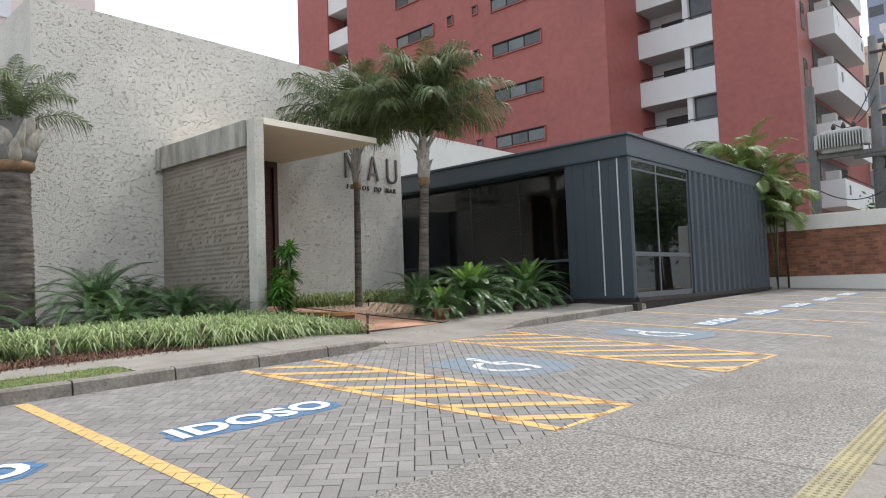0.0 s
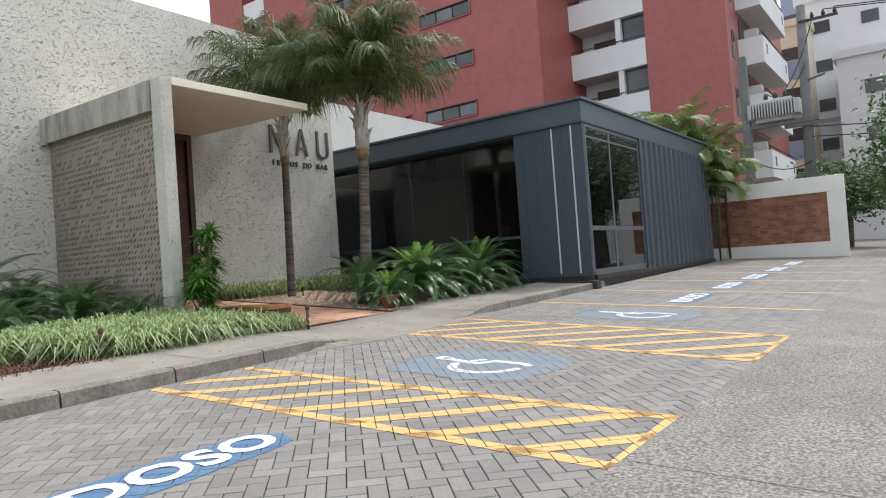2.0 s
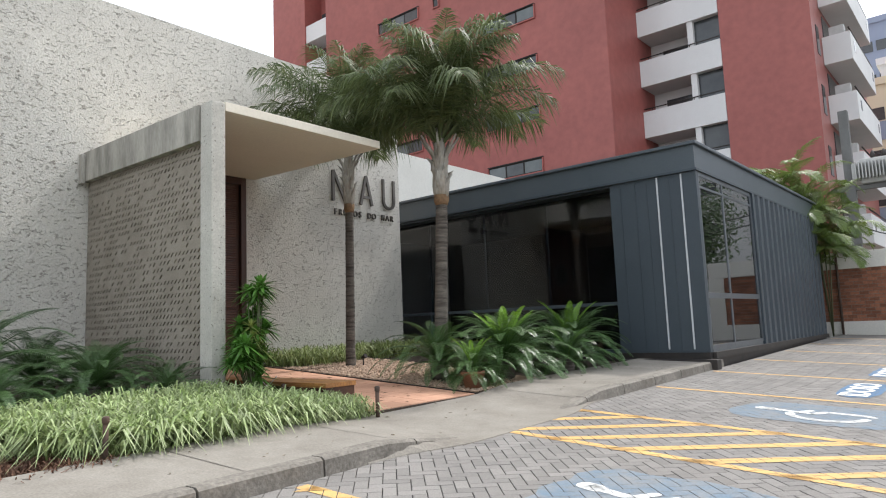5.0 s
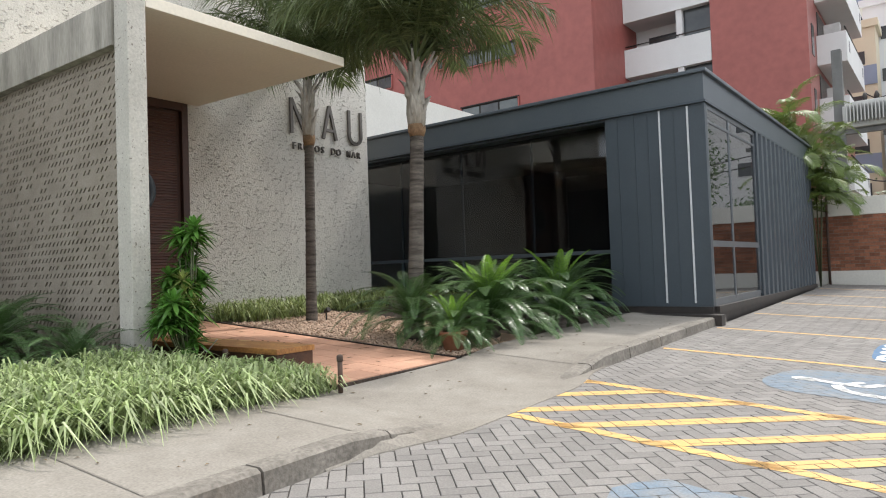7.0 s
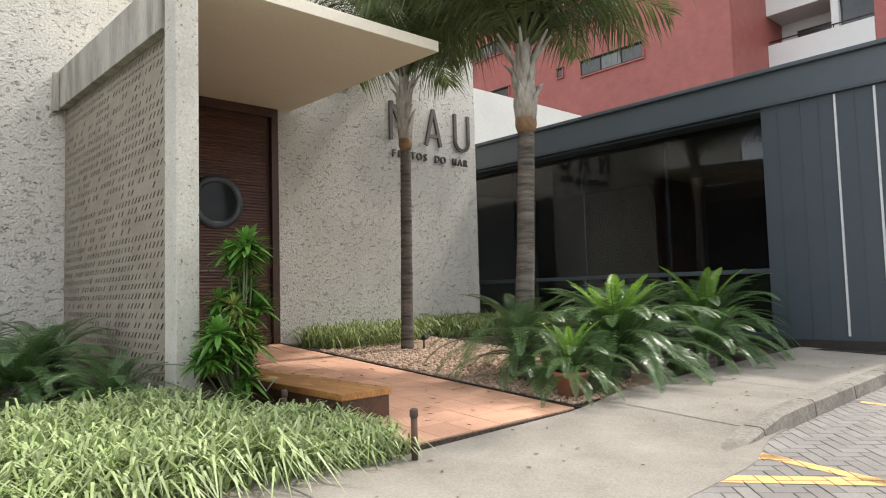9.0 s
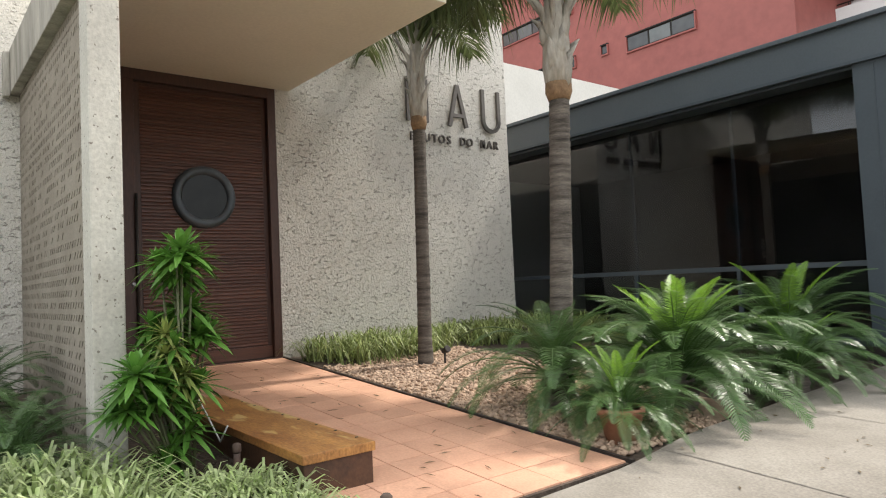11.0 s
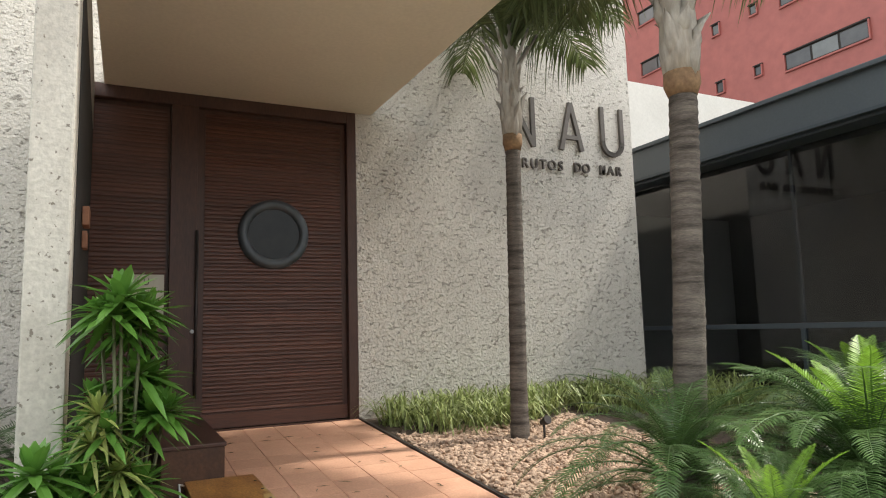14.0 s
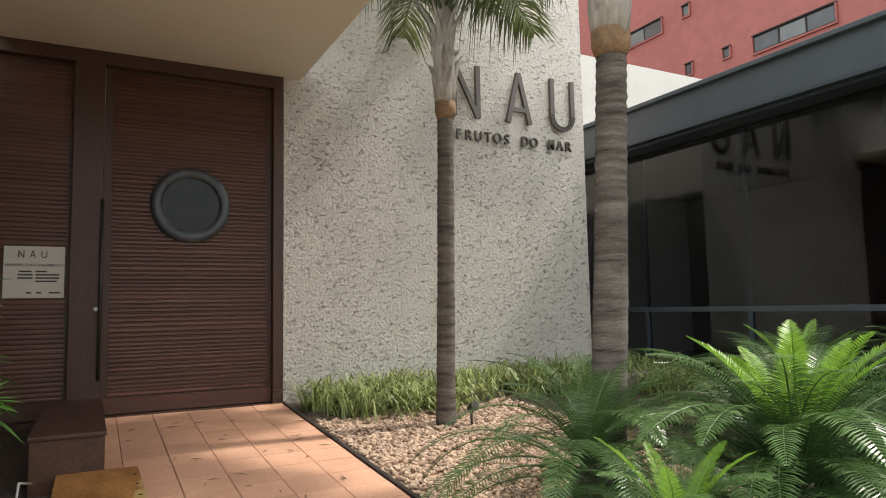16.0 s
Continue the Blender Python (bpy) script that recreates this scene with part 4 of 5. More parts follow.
for k in range(7):
    zt = 6.7 + 2.8 * k
    sz = 1.04 * zt - 2.85  # parapet tops of the front bay
    b = part("balcony", bx(-17.49, -13.28, TB - 0.06, TB + 0.1, zt - 1.42, zt), M_TWHITE, tower, "white rendered balcony front")
    part("slab", bx(-17.49, -13.28, TB + 0.1, TB + 1.7, zt - 1.42, zt - 1.2), M_TWHITE, b)
    part("rail", rod([(-17.45, TB - 0.0, zt + 0.16), (-13.3, TB - 0.0, zt + 0.16)], 0.03), M_IRON, b)
    for x in (-17.0, -15.9, -14.8, -13.8):
        part("post", rod([(x, TB, zt), (x, TB, zt + 0.16)], 0.02), M_IRON, b)
    part("pillar", bx(-14.87, -14.58, TB + 0.02, TB + 0.4, zt, zt + 1.41), M_TWHITE, tower)
    part("pane", bx(-14.58, -13.29, TB + 0.3, TB + 0.34, zt, zt + 1.41), M_WIN, tower)
    part("pane", bx(-16.8, -14.87, TB + 1.64, TB + 1.69, zt - 1.2, zt + 0.9), M_WIN, tower)
    part("slab_edge", bx(-41.28, -38.92, TY + 0.1, TY + 1.6, zt - 0.9, zt + 0.4), M_TWHITE, tower)
    part("pane", bx(-41.2, -39.0, TY + 1.55, TY + 1.59, zt + 0.45, zt + 1.8), M_WIN, tower)
    s = part("balcony", bx(-9.23, -8.05, 38.35, 38.5, sz + 0.25, sz + 1.62), M_TWHITE, tower, "white side balcony")
    part("front", bx(-8.17, -8.05, 38.502, 45.6, sz + 0.25, sz + 1.62), M_TWHITE, s)
    part("floor", bx(-9.23, -8.17, 38.5, 45.6, sz + 0.25, sz + 0.42), M_TWHITE, s)
    part("rail", rod([(-8.11, 38.4, sz + 1.82), (-8.11, 45.6, sz + 1.82)], 0.035), M_IRON, s)
    for y in (39.2, 44.8):
        part("slot", bx(-8.048, -8.04, y, y + 0.35, sz + 0.85, sz + 1.35), M_WIN, s)
    part("pane", bx(-9.249, -9.21, 38.9, 45.0, sz + 1.7, sz + 2.9), M_WIN, s)
    part("air_conditioner", bx(-8.95, -8.3, 38.55, 39.0, sz + 1.62, sz + 2.1, bevel=0.03), M_TRAFO, s, "grey air conditioner box")
    part("window", bx(-9.249, -9.22, 37.1, 37.7, sz + 0.5, sz + 1.9), M_WIN, tower)

# ---- street poles, transformer, far buildings ----
pole = thing("utility_pole", (-5.7, 32.5, 0.5), "grey concrete utility pole with crossarm", "pole")
part("shaft", tube(bmesh.new(), [(-5.76, 32.5, 0), (-5.6, 32.5, 10.7)], [0.24, 0.17], 12), M_POLE, pole)
part("crossarm", bx(-5.7, -4.3, 32.3, 32.4, 9.95, 10.05), M_IRON, pole)
part("crossarm", bx(-6.5, -4.5, 32.25, 32.37, 5.75, 5.9), M_POLE, pole)
for x in (-5.2, -4.8, -4.4):
    part("insulator", tube(bmesh.new(), [(x, 32.35, 10.05), (x, 32.35, 10.12), (x, 32.35, 10.3)], [0.04, 0.08, 0.03], 8), M_IRON, pole)
part("lamp_arm", rod([(-5.6, 32.4, 7.6), (-4.9, 32.2, 7.7)], 0.05), M_POLE, pole)
pole2 = thing("short_pole", (-7.68, 31, 0.5), "short grey concrete pole holding the transformer", "pole")
part("shaft", bx(-7.83, -7.52, 30.85, 31.15, 0.0, 8.75, bevel=0.02), M_POLE, pole2)
part("beam", bx(-8.3, -5.1, 30.9, 31.1, 5.72, 5.88), M_POLE, pole2)
tr = thing("transformer", (-6.6, 31, 5.88), "pale grey finned power transformer on a beam", "transformer")
part("tank", bx(-7.3, -5.95, 30.72, 31.28, 5.9, 6.8, bevel=0.06), M_TRAFO, tr)
for k in range(16):
    x = -7.42 + k * 0.105
    part("fin", bx(x, x + 0.04, 30.42, 30.74, 6.06, 6.66, bevel=0.012), M_TRAFO, tr)
for x in (-7.55, -5.9):
    part("fin", bx(x, x + 0.24, 30.6, 31.2, 6.06, 6.66, bevel=0.05), M_TRAFO, tr)
for x in (-6.9, -6.55, -6.2):
    part("bushing", tube(bmesh.new(), [(x, 31, 6.8), (x, 31, 6.95), (x, 31, 7.1)], [0.06, 0.09, 0.03], 8), M_IRON, tr)


def cable(a, b, sag, n=12):
    pts = []
    for k in range(n + 1):
        t = k / n
        p = Vector(a).lerp(Vector(b), t)
        p.z -= sag * 4 * t * (1 - t)
        pts.append(p)
    return rod(pts, 0.022, 5)


for a, b, s in (((-4.4, 32.35, 10.3), (30, 38, 10.5), 1.0), ((-4.8, 32.35, 10.3), (30, 38.5, 10.2), 1.0), ((-5.6, 32.4, 5.7), (30, 36, 5.6), 0.9), ((-5.6, 32.4, 5.3), (30, 36, 5.2), 0.9), ((-6.2, 31, 7.1), (-5.2, 32.3, 10.0), 0.3), ((-6.9, 31, 7.1), (-5.6, 32.3, 8.2), 0.6), ((-7.7, 31, 4.6), (-5.6, 32.3, 4.3), 0.4)):
    tagged(part("power_cable", cable(a, b, s), M_CABLE), "thin black sagging power cable", "cable", "street cables")


def far_block(name, x0, x1, y0, y1, h, material, label, rows, cols, wmat=M_WIN):
    t = thing(name, ((x0 + x1) / 2, y0, 0), label, "building")
    part("wall", bx(x0, x1, y0, y1, 0, h), material, t)
    part("roof", bx(x0 - 0.2, x1 + 0.2, y0 - 0.2, y1 + 0.2, h, h + 0.5), material, t)
    for r in range(rows):
        for c in range(cols):
            x = x0 + (c + 0.5) * (x1 - x0) / cols
            z = h - 1.6 - r * 3.0
            if z > 1.5:
                part("window", bx(x - 0.55, x + 0.55, y0 - 0.06, y0 - 0.001, z - 0.9, z), wmat, t)
    return t


far_block("office_block", -9.1, 16, 60, 80, 19.2, M_HAZEGREY, "pale grey apartment block in the haze", 6, 8)
far_block("low_block", -6.1, 14, 52, 59.5, 12.6, M_TWHITE, "white lower block behind the street", 3, 5)
b = far_block("blue_tower", -11.6, -8.9, 70, 82, 26.2, M_HAZEBLUE, "slate blue tower in the haze", 7, 2)
b = far_block("yellow_block", -13, -8.2, 57, 66, 16.9, M_HAZEYEL, "cream and blue banded apartment block", 5, 2)
for k in range(4):
    part("band", bx(-13, -8.2, 56.9, 56.99, 4 + 3 * k, 5.3 + 3 * k), M_HAZEBLUE, b)
pt = far_block("pink_tower", -60, -45, 10.5, 16.7, 60, M_FARPINK, "pale pinkish tower behind the restaurant", 3, 3)
for r in range(14):
    for c in range(4):
        part("window", bx(-44.999, -44.9, 11.3 + c * 1.35, 12.0 + c * 1.35, 12 + r * 2.9, 13.1 + r * 2.9), M_HAZEGREY, pt)
t = thing("white_tower", (-70, 12, 0), "hazy white tower with small windows", "building")
part("wall", bx(-90, -70, -6, 24.5, 0, 34), M_TWHITE, t)
for r in range(5):
    for c in range(10):
        part("window", bx(-69.999, -69.9, -4 + c * 2.8, -3 + c * 2.8, 32 - r * 3, 32.9 - r * 3), M_HAZEGREY, t)
# an added low dark block behind the camera, seen only mirrored in the glass
t = thing("street_house", (30, 10, 0), "plain low block added for dark glass reflections", "building")
part("wall", bx(26, 40, -30, 40, -2, 6), M_KERB, t)
part("roof", bx(25.7, 40, -30.3, 40.3, 6, 6.4), M_POT, t)


# ---- plants ----
def frond_mesh(name, length, elev0, droop, n, leaf, width, vee=0.5, sag=0.5, fwd=0.6, stalk=0.12, seed=0, material=None, thick=0.014, power=1.3, plume=0.0):
    """One feather leaf from the origin out along +x: a bent stalk with folded leaflets on both sides."""
    r = random.Random(seed)
    verts, faces = [], []
    pts, p = [], Vector((0, 0, 0))
    steps = 24
    for k in range(steps + 1):
        pts.append(p.copy())
        e = radians(elev0 - droop * (k / steps) ** power)
        p = p + Vector((math.cos(e), 0, math.sin(e))) * length / steps

    def at(s):
        q = min(max(s * steps, 0), steps - 1e-4)
        i = int(q)
        return pts[i].lerp(pts[i + 1], q - i), (pts[i + 1] - pts[i]).normalized()

    for k in range(0, steps + 1, 2):
        p, d = at(k / steps)
        up = Vector((-d.z, 0, d.x))
        w = thick * (1 - 0.8 * k / steps)
        b = len(verts)
        verts += [tuple(p + Vector((0, w, 0))), tuple(p + up * w), tuple(p - Vector((0, w, 0))), tuple(p - up * w)]
        if k:
            for q in range(4):
                faces.append((b - 4 + q, b - 4 + (q + 1) % 4, b + (q + 1) % 4, b + q))
    for k in range(n):
        s = stalk + (1 - stalk) * (k + 0.5) / n
        p, d = at(s)
        up = Vector((-d.z, 0, d.x))
        size = leaf * (math.sin(math.pi * min(1, 0.16 + 0.84 * (s - stalk) / (1 - stalk))) ** 0.55) * r.uniform(0.86, 1.08)
        for sd in (-1, 1):
            out = (Vector((0, sd, 0)) + d * (fwd + 0.6 * s) + up * (vee * r.uniform(0.7, 1.3) + plume * r.uniform(-1, 1))).normalized()
            m = p + out * size * 0.5 - Vector((0, 0, sag * 0.18 * size))
            e = p + out * size * r.uniform(0.92, 1.0) - Vector((0, 0, sag * 0.7 * size * r.uniform(0.7, 1.3)))
            wv = d.cross(out).cross(out).normalized() * width * 0.5
            b = len(verts)
            verts += [tuple(p - wv * 0.5), tuple(p + wv * 0.5), tuple(m - wv), tuple(m + wv), tuple(e)]
            faces += [(b, b + 1, b + 3, b + 2), (b + 2, b + 3, b + 4)]
    me = bpy.data.meshes.new(name)
    me.from_pydata(verts, [], faces)
    me.materials.append(material)
    return me


def put(name, mesh, parent, loc, rz, scale=1.0, tilt=0.0, label=""):
    o = new(name, mesh)
    o.parent = parent
    o.matrix_parent_inverse = Matrix.Translation(-parent.location)
    o.matrix_basis = Matrix.Translation(loc) @ Matrix.Rotation(rz, 4, "Z") @ Matrix.Rotation(tilt, 4, "X") @ Matrix.Diagonal((scale, scale, scale, 1))
    if label:
        o["label"] = label
    return o


def ringed_trunk(path, radii, step=0.035, rough=0.055, seed=1, seg=16):
    """A palm stem with leaf-scar rings."""
    r = random.Random(seed)
    bm = bmesh.new()
    pts, rad = [], []
    for (a, b), (ra, rb) in zip(zip(path, path[1:]), zip(radii, radii[1:])):
        n = max(1, int((Vector(b) - Vector(a)).length / step))
        for k in range(n):
            t = k / n
            pts.append(Vector(a).lerp(Vector(b), t))
            rad.append((ra + (rb - ra) * t) * (1 + (rough if k % 2 else -rough * 0.3) * r.uniform(0.4, 1.2)))
    pts.append(Vector(path[-1]))
    rad.append(radii[-1])
    tube(bm, pts, rad, seg)
    for v in bm.verts:
        v.co.x += r.uniform(-1, 1) * radii[0] * 0.02
        v.co.y += r.uniform(-1, 1) * radii[0] * 0.02
    return bm


PALM = [frond_mesh("frond", L, e, dr, 92, 0.6, 0.018, 0.3, 1.05, 0.45, 0.18, i, M_FROND, 0.022, 1.6, 0.6) for i, (L, e, dr) in enumerate(((1.95, 88, 66), (2.15, 78, 84), (2.3, 68, 94), (2.3, 58, 98), (2.1, 50, 100)))]


def palm(base, ring_z, shaft_z, r0, r1, label, seed, lean=(0, 0), size=1.0, count=22):
    t = thing("palm_tree", base, label, "palm tree", "feather palms")
    rr = random.Random(seed)
    b, top = Vector(base), Vector((base[0] + lean[0], base[1] + lean[1], ring_z))
    part("trunk", ringed_trunk([b - Vector((0, 0, 0.15)), b + Vector((0, 0, 0.3)), b.lerp(top, 0.5), top], [r0 * 1.25, r0 * 1.06, r0, r1], seed=seed), M_BARK, t, "ringed grey-brown trunk")
    part("husk_collar", tube(bmesh.new(), [top - Vector((0, 0, 0.02)), top + Vector((0, 0, 0.06)), top + Vector((0, 0, 0.16))], [r1 * 1.05, r1 * 1.35, r1 * 1.3], 14), M_HUSK, t, "torn brown husk")
    head = Vector((top.x, top.y, shaft_z))
    part("crown_shaft", tube(bmesh.new(), [top + Vector((0, 0, 0.1)), top + Vector((0, 0, 0.3)), top.lerp(head, 0.65), head + Vector((0, 0, 0.25))], [r1 * 1.25, r1 * 1.5, r1 * 1.25, r1 * 0.7], 14), M_SHAFT, t, "pale grey leaf bases")
    for k in range(10):  # old sheaths peeling away, each ending in a torn tip
        a = k * 2.39996 + rr.uniform(-0.3, 0.3)
        out = Vector((math.cos(a), math.sin(a), 0))
        p0 = Vector((top.x, top.y, ring_z + 0.1 + 0.055 * k)) + out * r1 * 0.75
        h, w = rr.uniform(0.26, 0.4), r1 * rr.uniform(0.5, 0.62)
        pts = [p0, p0 + out * r1 * 0.35 + Vector((0, 0, h * 0.4)), p0 + out * (r1 * 0.55 + 0.03) + Vector((0, 0, h * 0.8)), p0 + out * (r1 * 0.6 + rr.uniform(0.06, 0.12)) + Vector((0, 0, h))]
        part("leaf_base", tube(bmesh.new(), pts, [w * 0.9, w, w * 0.55, 0.006], 8), M_SHAFT, t)
    for k in range(7):  # stalks spreading from the shaft into the crown
        a = k * 0.9 + rr.uniform(-0.2, 0.2)
        out = Vector((math.cos(a), math.sin(a), 0))
        p0 = Vector((top.x, top.y, shaft_z - 0.4)) + out * r1 * 0.8
        part("stalk", tube(bmesh.new(), [p0, p0 + out * r1 * 0.6 + Vector((0, 0, 0.22)), p0 + out * (r1 + 0.16) + Vector((0, 0, 0.5))], [r1 * 0.45, r1 * 0.32, 0.014], 8), M_SHAFT, t)
    for k in range(count):
        a = k * 2.39996 + rr.uniform(-0.2, 0.2)
        i = min(4, int(5 * (k + 0.5) / count))
        put("frond", PALM[i], t, head + Vector((0, 0, 0.15 - 0.25 * k / count)), a, size * rr.uniform(0.88, 1.08), rr.uniform(-0.25, 0.25))
    return t


palm((-12.82, 10.99, garden_z(-12.82, 10.99)), 3.56, 4.62, 0.079, 0.074, "slender palm with dark ringed trunk in pebbles", 3, (0.0, 0.05), 1.05, 32)
palm((-10.6, 10.9, garden_z(-10.6, 10.9)), 3.36, 4.38, 0.1, 0.093, "stout feather palm with ringed trunk among cycads", 5, (0.05, 0.11), 1.04, 46)
left = palm((-13.1, 4.0, garden_z(-13.1, 4.0)), 3.3, 3.95, 0.29, 0.24, "thick smooth grey palm beside the wall corner", 8, (0, 0), 0.68, 13)
left.children[0].data.materials[0] = M_GREYBARK

CYC = [frond_mesh("cycad_frond", L, e, dr, 62, 0.16, 0.0092, 0.28, 0.4, 0.2, 0.1, 20 + i, M_CYCAD, 0.008, 1.25) for i, (L, e, dr) in enumerate(((1.1, 76, 80), (1.28, 60, 95), (1.35, 46, 100), (1.35, 32, 92), (1.2, 14, 75)))]
CYCN = frond_mesh("young_frond", 0.95, 74, 45, 56, 0.12, 0.012, 0.3, 0.1, 0.2, 0.1, 31, M_CYCADNEW, 0.008)


def cycad(x, y, size, label, seed, count=34, young=6, z=None, stem=0.28):
    z = garden_z(x, y) if z is None else z
    t = thing("cycad", (x, y, z), label, "cycad", "sago cycads")
    rr = random.Random(seed)
    part("stem", ringed_trunk([(x, y, z - 0.08), (x, y, z + stem * size), (x, y, z + (stem + 0.1) * size)], [0.13 * size, 0.14 * size, 0.05], 0.04, 0.16, seed, 10), M_BARK, t, "scaly dark stem")
    for k in range(count):
        i = min(4, int(5 * (k + 0.5) / count))
        put("frond", CYC[i], t, (x + rr.uniform(-0.05, 0.05), y + rr.uniform(-0.05, 0.05), z + (stem + 0.06 - 0.1 * k / count) * size), k * 2.39996 + rr.uniform(-0.15, 0.15), size * rr.uniform(0.85, 1.08), rr.uniform(-0.15, 0.15))
    for k in range(young):
        put("young_frond", CYCN, t, (x, y, z + (stem + 0.08) * size), k * 6.283 / max(1, young) + 0.3, size * rr.uniform(0.85, 1.1), 0, "bright yellow-green young frond")
    return t


cycad(-9.72, 11.4, 1.05, "large spreading green cycad beside the walk", 1, 92, 10, None, 0.2)
cycad(-9.75, 13.45, 1.0, "large dark green cycad before the glass front", 2, 64, 5)
cycad(-10.9, 13.2, 0.88, "green cycad behind the stout palm", 3, 50, 4)
cycad(-10.38, 10.58, 0.86, "arching grey-green cycad at the palm foot", 4, 46, 0, None, 0.3)
cycad(-9.25, 12.5, 0.72, "dark green cycad leaning over the walk", 9, 44, 2)
cycad(-12.6, 5.1, 1.1, "big dark green cycad under the white wall", 5, 60, 0)
cycad(-11.9, 6.2, 0.72, "dark green cycad before the perforated panel", 6, 50, 0)
cycad(-12.7, 6.6, 0.72, "shaded green cycad beside the panel foot", 7, 50, 0)
cycad(-12.3, 3.0, 0.9, "green cycad beside the grey palm", 10, 50, 0)
cycad(-11.35, 5.0, 0.62, "dark green cycad behind the striped grass", 11, 50, 0)
cycad(-11.2, 6.75, 0.55, "low green cycad at the post foot", 12, 44, 0)
cycad(-13.2, 6.0, 0.8, "shaded cycad between wall and panel", 13, 50, 0)
pot = thing("clay_pot", (-9.48, 10.27, garden_z(-9.48, 10.27)), "small terracotta pot with a young cycad", "plant pot")
pz = garden_z(-9.48, 10.27) - 0.02
part("pot", tube(bmesh.new(), [(-9.48, 10.27, pz), (-9.48, 10.27, pz + 0.2), (-9.48, 10.27, pz + 0.205), (-9.48, 10.27, pz + 0.25), (-9.48, 10.27, pz + 0.25), (-9.48, 10.27, pz + 0.22)], [0.11, 0.155, 0.172, 0.172, 0.14, 0.13], 20), M_POT, pot)
cycad(-9.48, 10.27, 0.58, "young cycad growing in a clay pot", 8, 40, 5, pz + 0.2, 0.04)


def blades(name, spots, material, length, width, per, seed, label, category="grass", spread=0.10):
    """Many arching blades, in tufts."""
    r = random.Random(seed)
    v, f = [], []
    for x, y, z in spots:
        for k in range(per):
            a = r.uniform(0, math.tau)
            ln = length * r.uniform(0.45, 1.3)
            lean = r.uniform(0.3, 1.35)
            c, s = math.cos(a), math.sin(a)
            bx0, by0 = x + r.gauss(0, spread * 0.5), y + r.gauss(0, spread * 0.5)
            n = len(v)
            pts = [(0, 0), (0.30 * lean, 0.48), (0.62 * lean, 0.80 - 0.18 * lean), (1.0 * lean, 0.95 - 0.6 * lean)]
            for q, (o, h) in enumerate(pts):
                w = width * (0.8, 1.0, 0.75, 0.08)[q] * 0.5
                px, py, pz_ = bx0 + c * o * ln, by0 + s * o * ln, z + h * ln
                v += [(px - s * w, py + c * w, pz_), (px + s * w, py - c * w, pz_)]
            for q in range(3):
                f.append((n + 2 * q, n + 2 * q + 1, n + 2 * q + 3, n + 2 * q + 2))
    return tagged(pyd(name, v, f, material), label, category, kind="stuff")


rnd = random.Random(12)


def scatter(n, x0, x1, y0, y1, keep=lambda x, y: True, zf=garden_z):
    out = []
    while len(out) < n:
        x, y = rnd.uniform(x0, x1), rnd.uniform(y0, y1)
        if keep(x, y):
            out.append((x, y, zf(x, y) - 0.02))
    return out


def bed_front(x, y):
    # the striped grass leaves room for the dry ground cover and the bench
    if y > 7.7 and x < -9.8:
        return False
    return x < -9.12 - 0.75 * (1 - smooth(4.6, 5.6, y))


blades("striped_grass", scatter(450, -10.75, -9.12, 3.9, 7.1, bed_front) + scatter(150, -11.0, -10.0, 0.0, 3.9), M_GRASS, 0.43, 0.021, 30, 3, "pale striped lily grass in the front bed", spread=0.14)
blades("striped_grass", scatter(150, -10.2, -9.12, 7.05, 7.9), M_GRASS, 0.28, 0.019, 28, 13, "shorter striped lily grass beside the bench end", spread=0.14)
blades("garden_grass", scatter(170, -14.38, -13.2, 10.1, 13.6, lambda x, y: x < -13.35 + 0.2 * math.sin(y * 3)), M_GRASSD, 0.36, 0.018, 14, 5, "yellow-green grass tufts along the stucco wall", spread=0.12)
blades("garden_grass", scatter(120, -14.3, -11.2, 13.6, 14.7), M_GRASSD, 0.36, 0.015, 18, 6, "shaded grass under the glass front", spread=0.12)
blades("dry_ground_cover", scatter(460, -9.95, -9.03, 0.0, 5.3, lambda x, y: not bed_front(x, y)), M_DRY, 0.14, 0.014, 20, 7, "reddish brown dry ground cover", "ground cover", 0.12)
blades("lawn_grass", scatter(420, -8.4, -7.9, -1, 3.75, zf=walk_z), M_GRASSD, 0.055, 0.006, 16, 8, "short patchy lawn blades", spread=0.1)


def rosette(name, centre, parent, length, width, n, seed, material, droop=1.0):
    """A tuft of strap leaves round a growing point."""
    r = random.Random(seed)
    v, f = [], []
    c = Vector(centre)
    for k in range(n):
        a = k * 2.39996
        e = radians(84 - 125 * (k / n) + r.uniform(-8, 8))
        ln = length * r.uniform(0.8, 1.1) * (0.65 + 0.5 * k / n)
        h = Vector((math.cos(a), math.sin(a), 0))
        tan = Vector((-math.sin(a), math.cos(a), 0))
        b = len(v)
        for s, w in ((0.0, 0.45), (0.35, 1.0), (0.7, 0.85), (1.0, 0.05)):
            p = c + (h * math.cos(e) + Vector((0, 0, math.sin(e)))) * ln * s - Vector((0, 0, droop * 0.22 * ln * s * s))
            v += [tuple(p - tan * width * w / 2), tuple(p - Vector((0, 0, width * 0.14 * w))), tuple(p + tan * width * w / 2)]
        for q in range(3):
            for m in (0, 1):
                f.append((b + 3 * q + m, b + 3 * q + m + 1, b + 3 * q + m + 4, b + 3 * q + m + 3))
    return pyd(name, v, f, material, parent)


drac = thing("dracaena", (-11.15, 7.75, 0.6), "leafy green dracaena with rosettes beside the post", "shrub")
heads = ((-10.53, 7.55, 1.97), (-10.72, 7.63, 1.63), (-10.74, 7.48, 1.32), (-10.42, 7.26, 1.27))
rr = random.Random(77)
tips = []
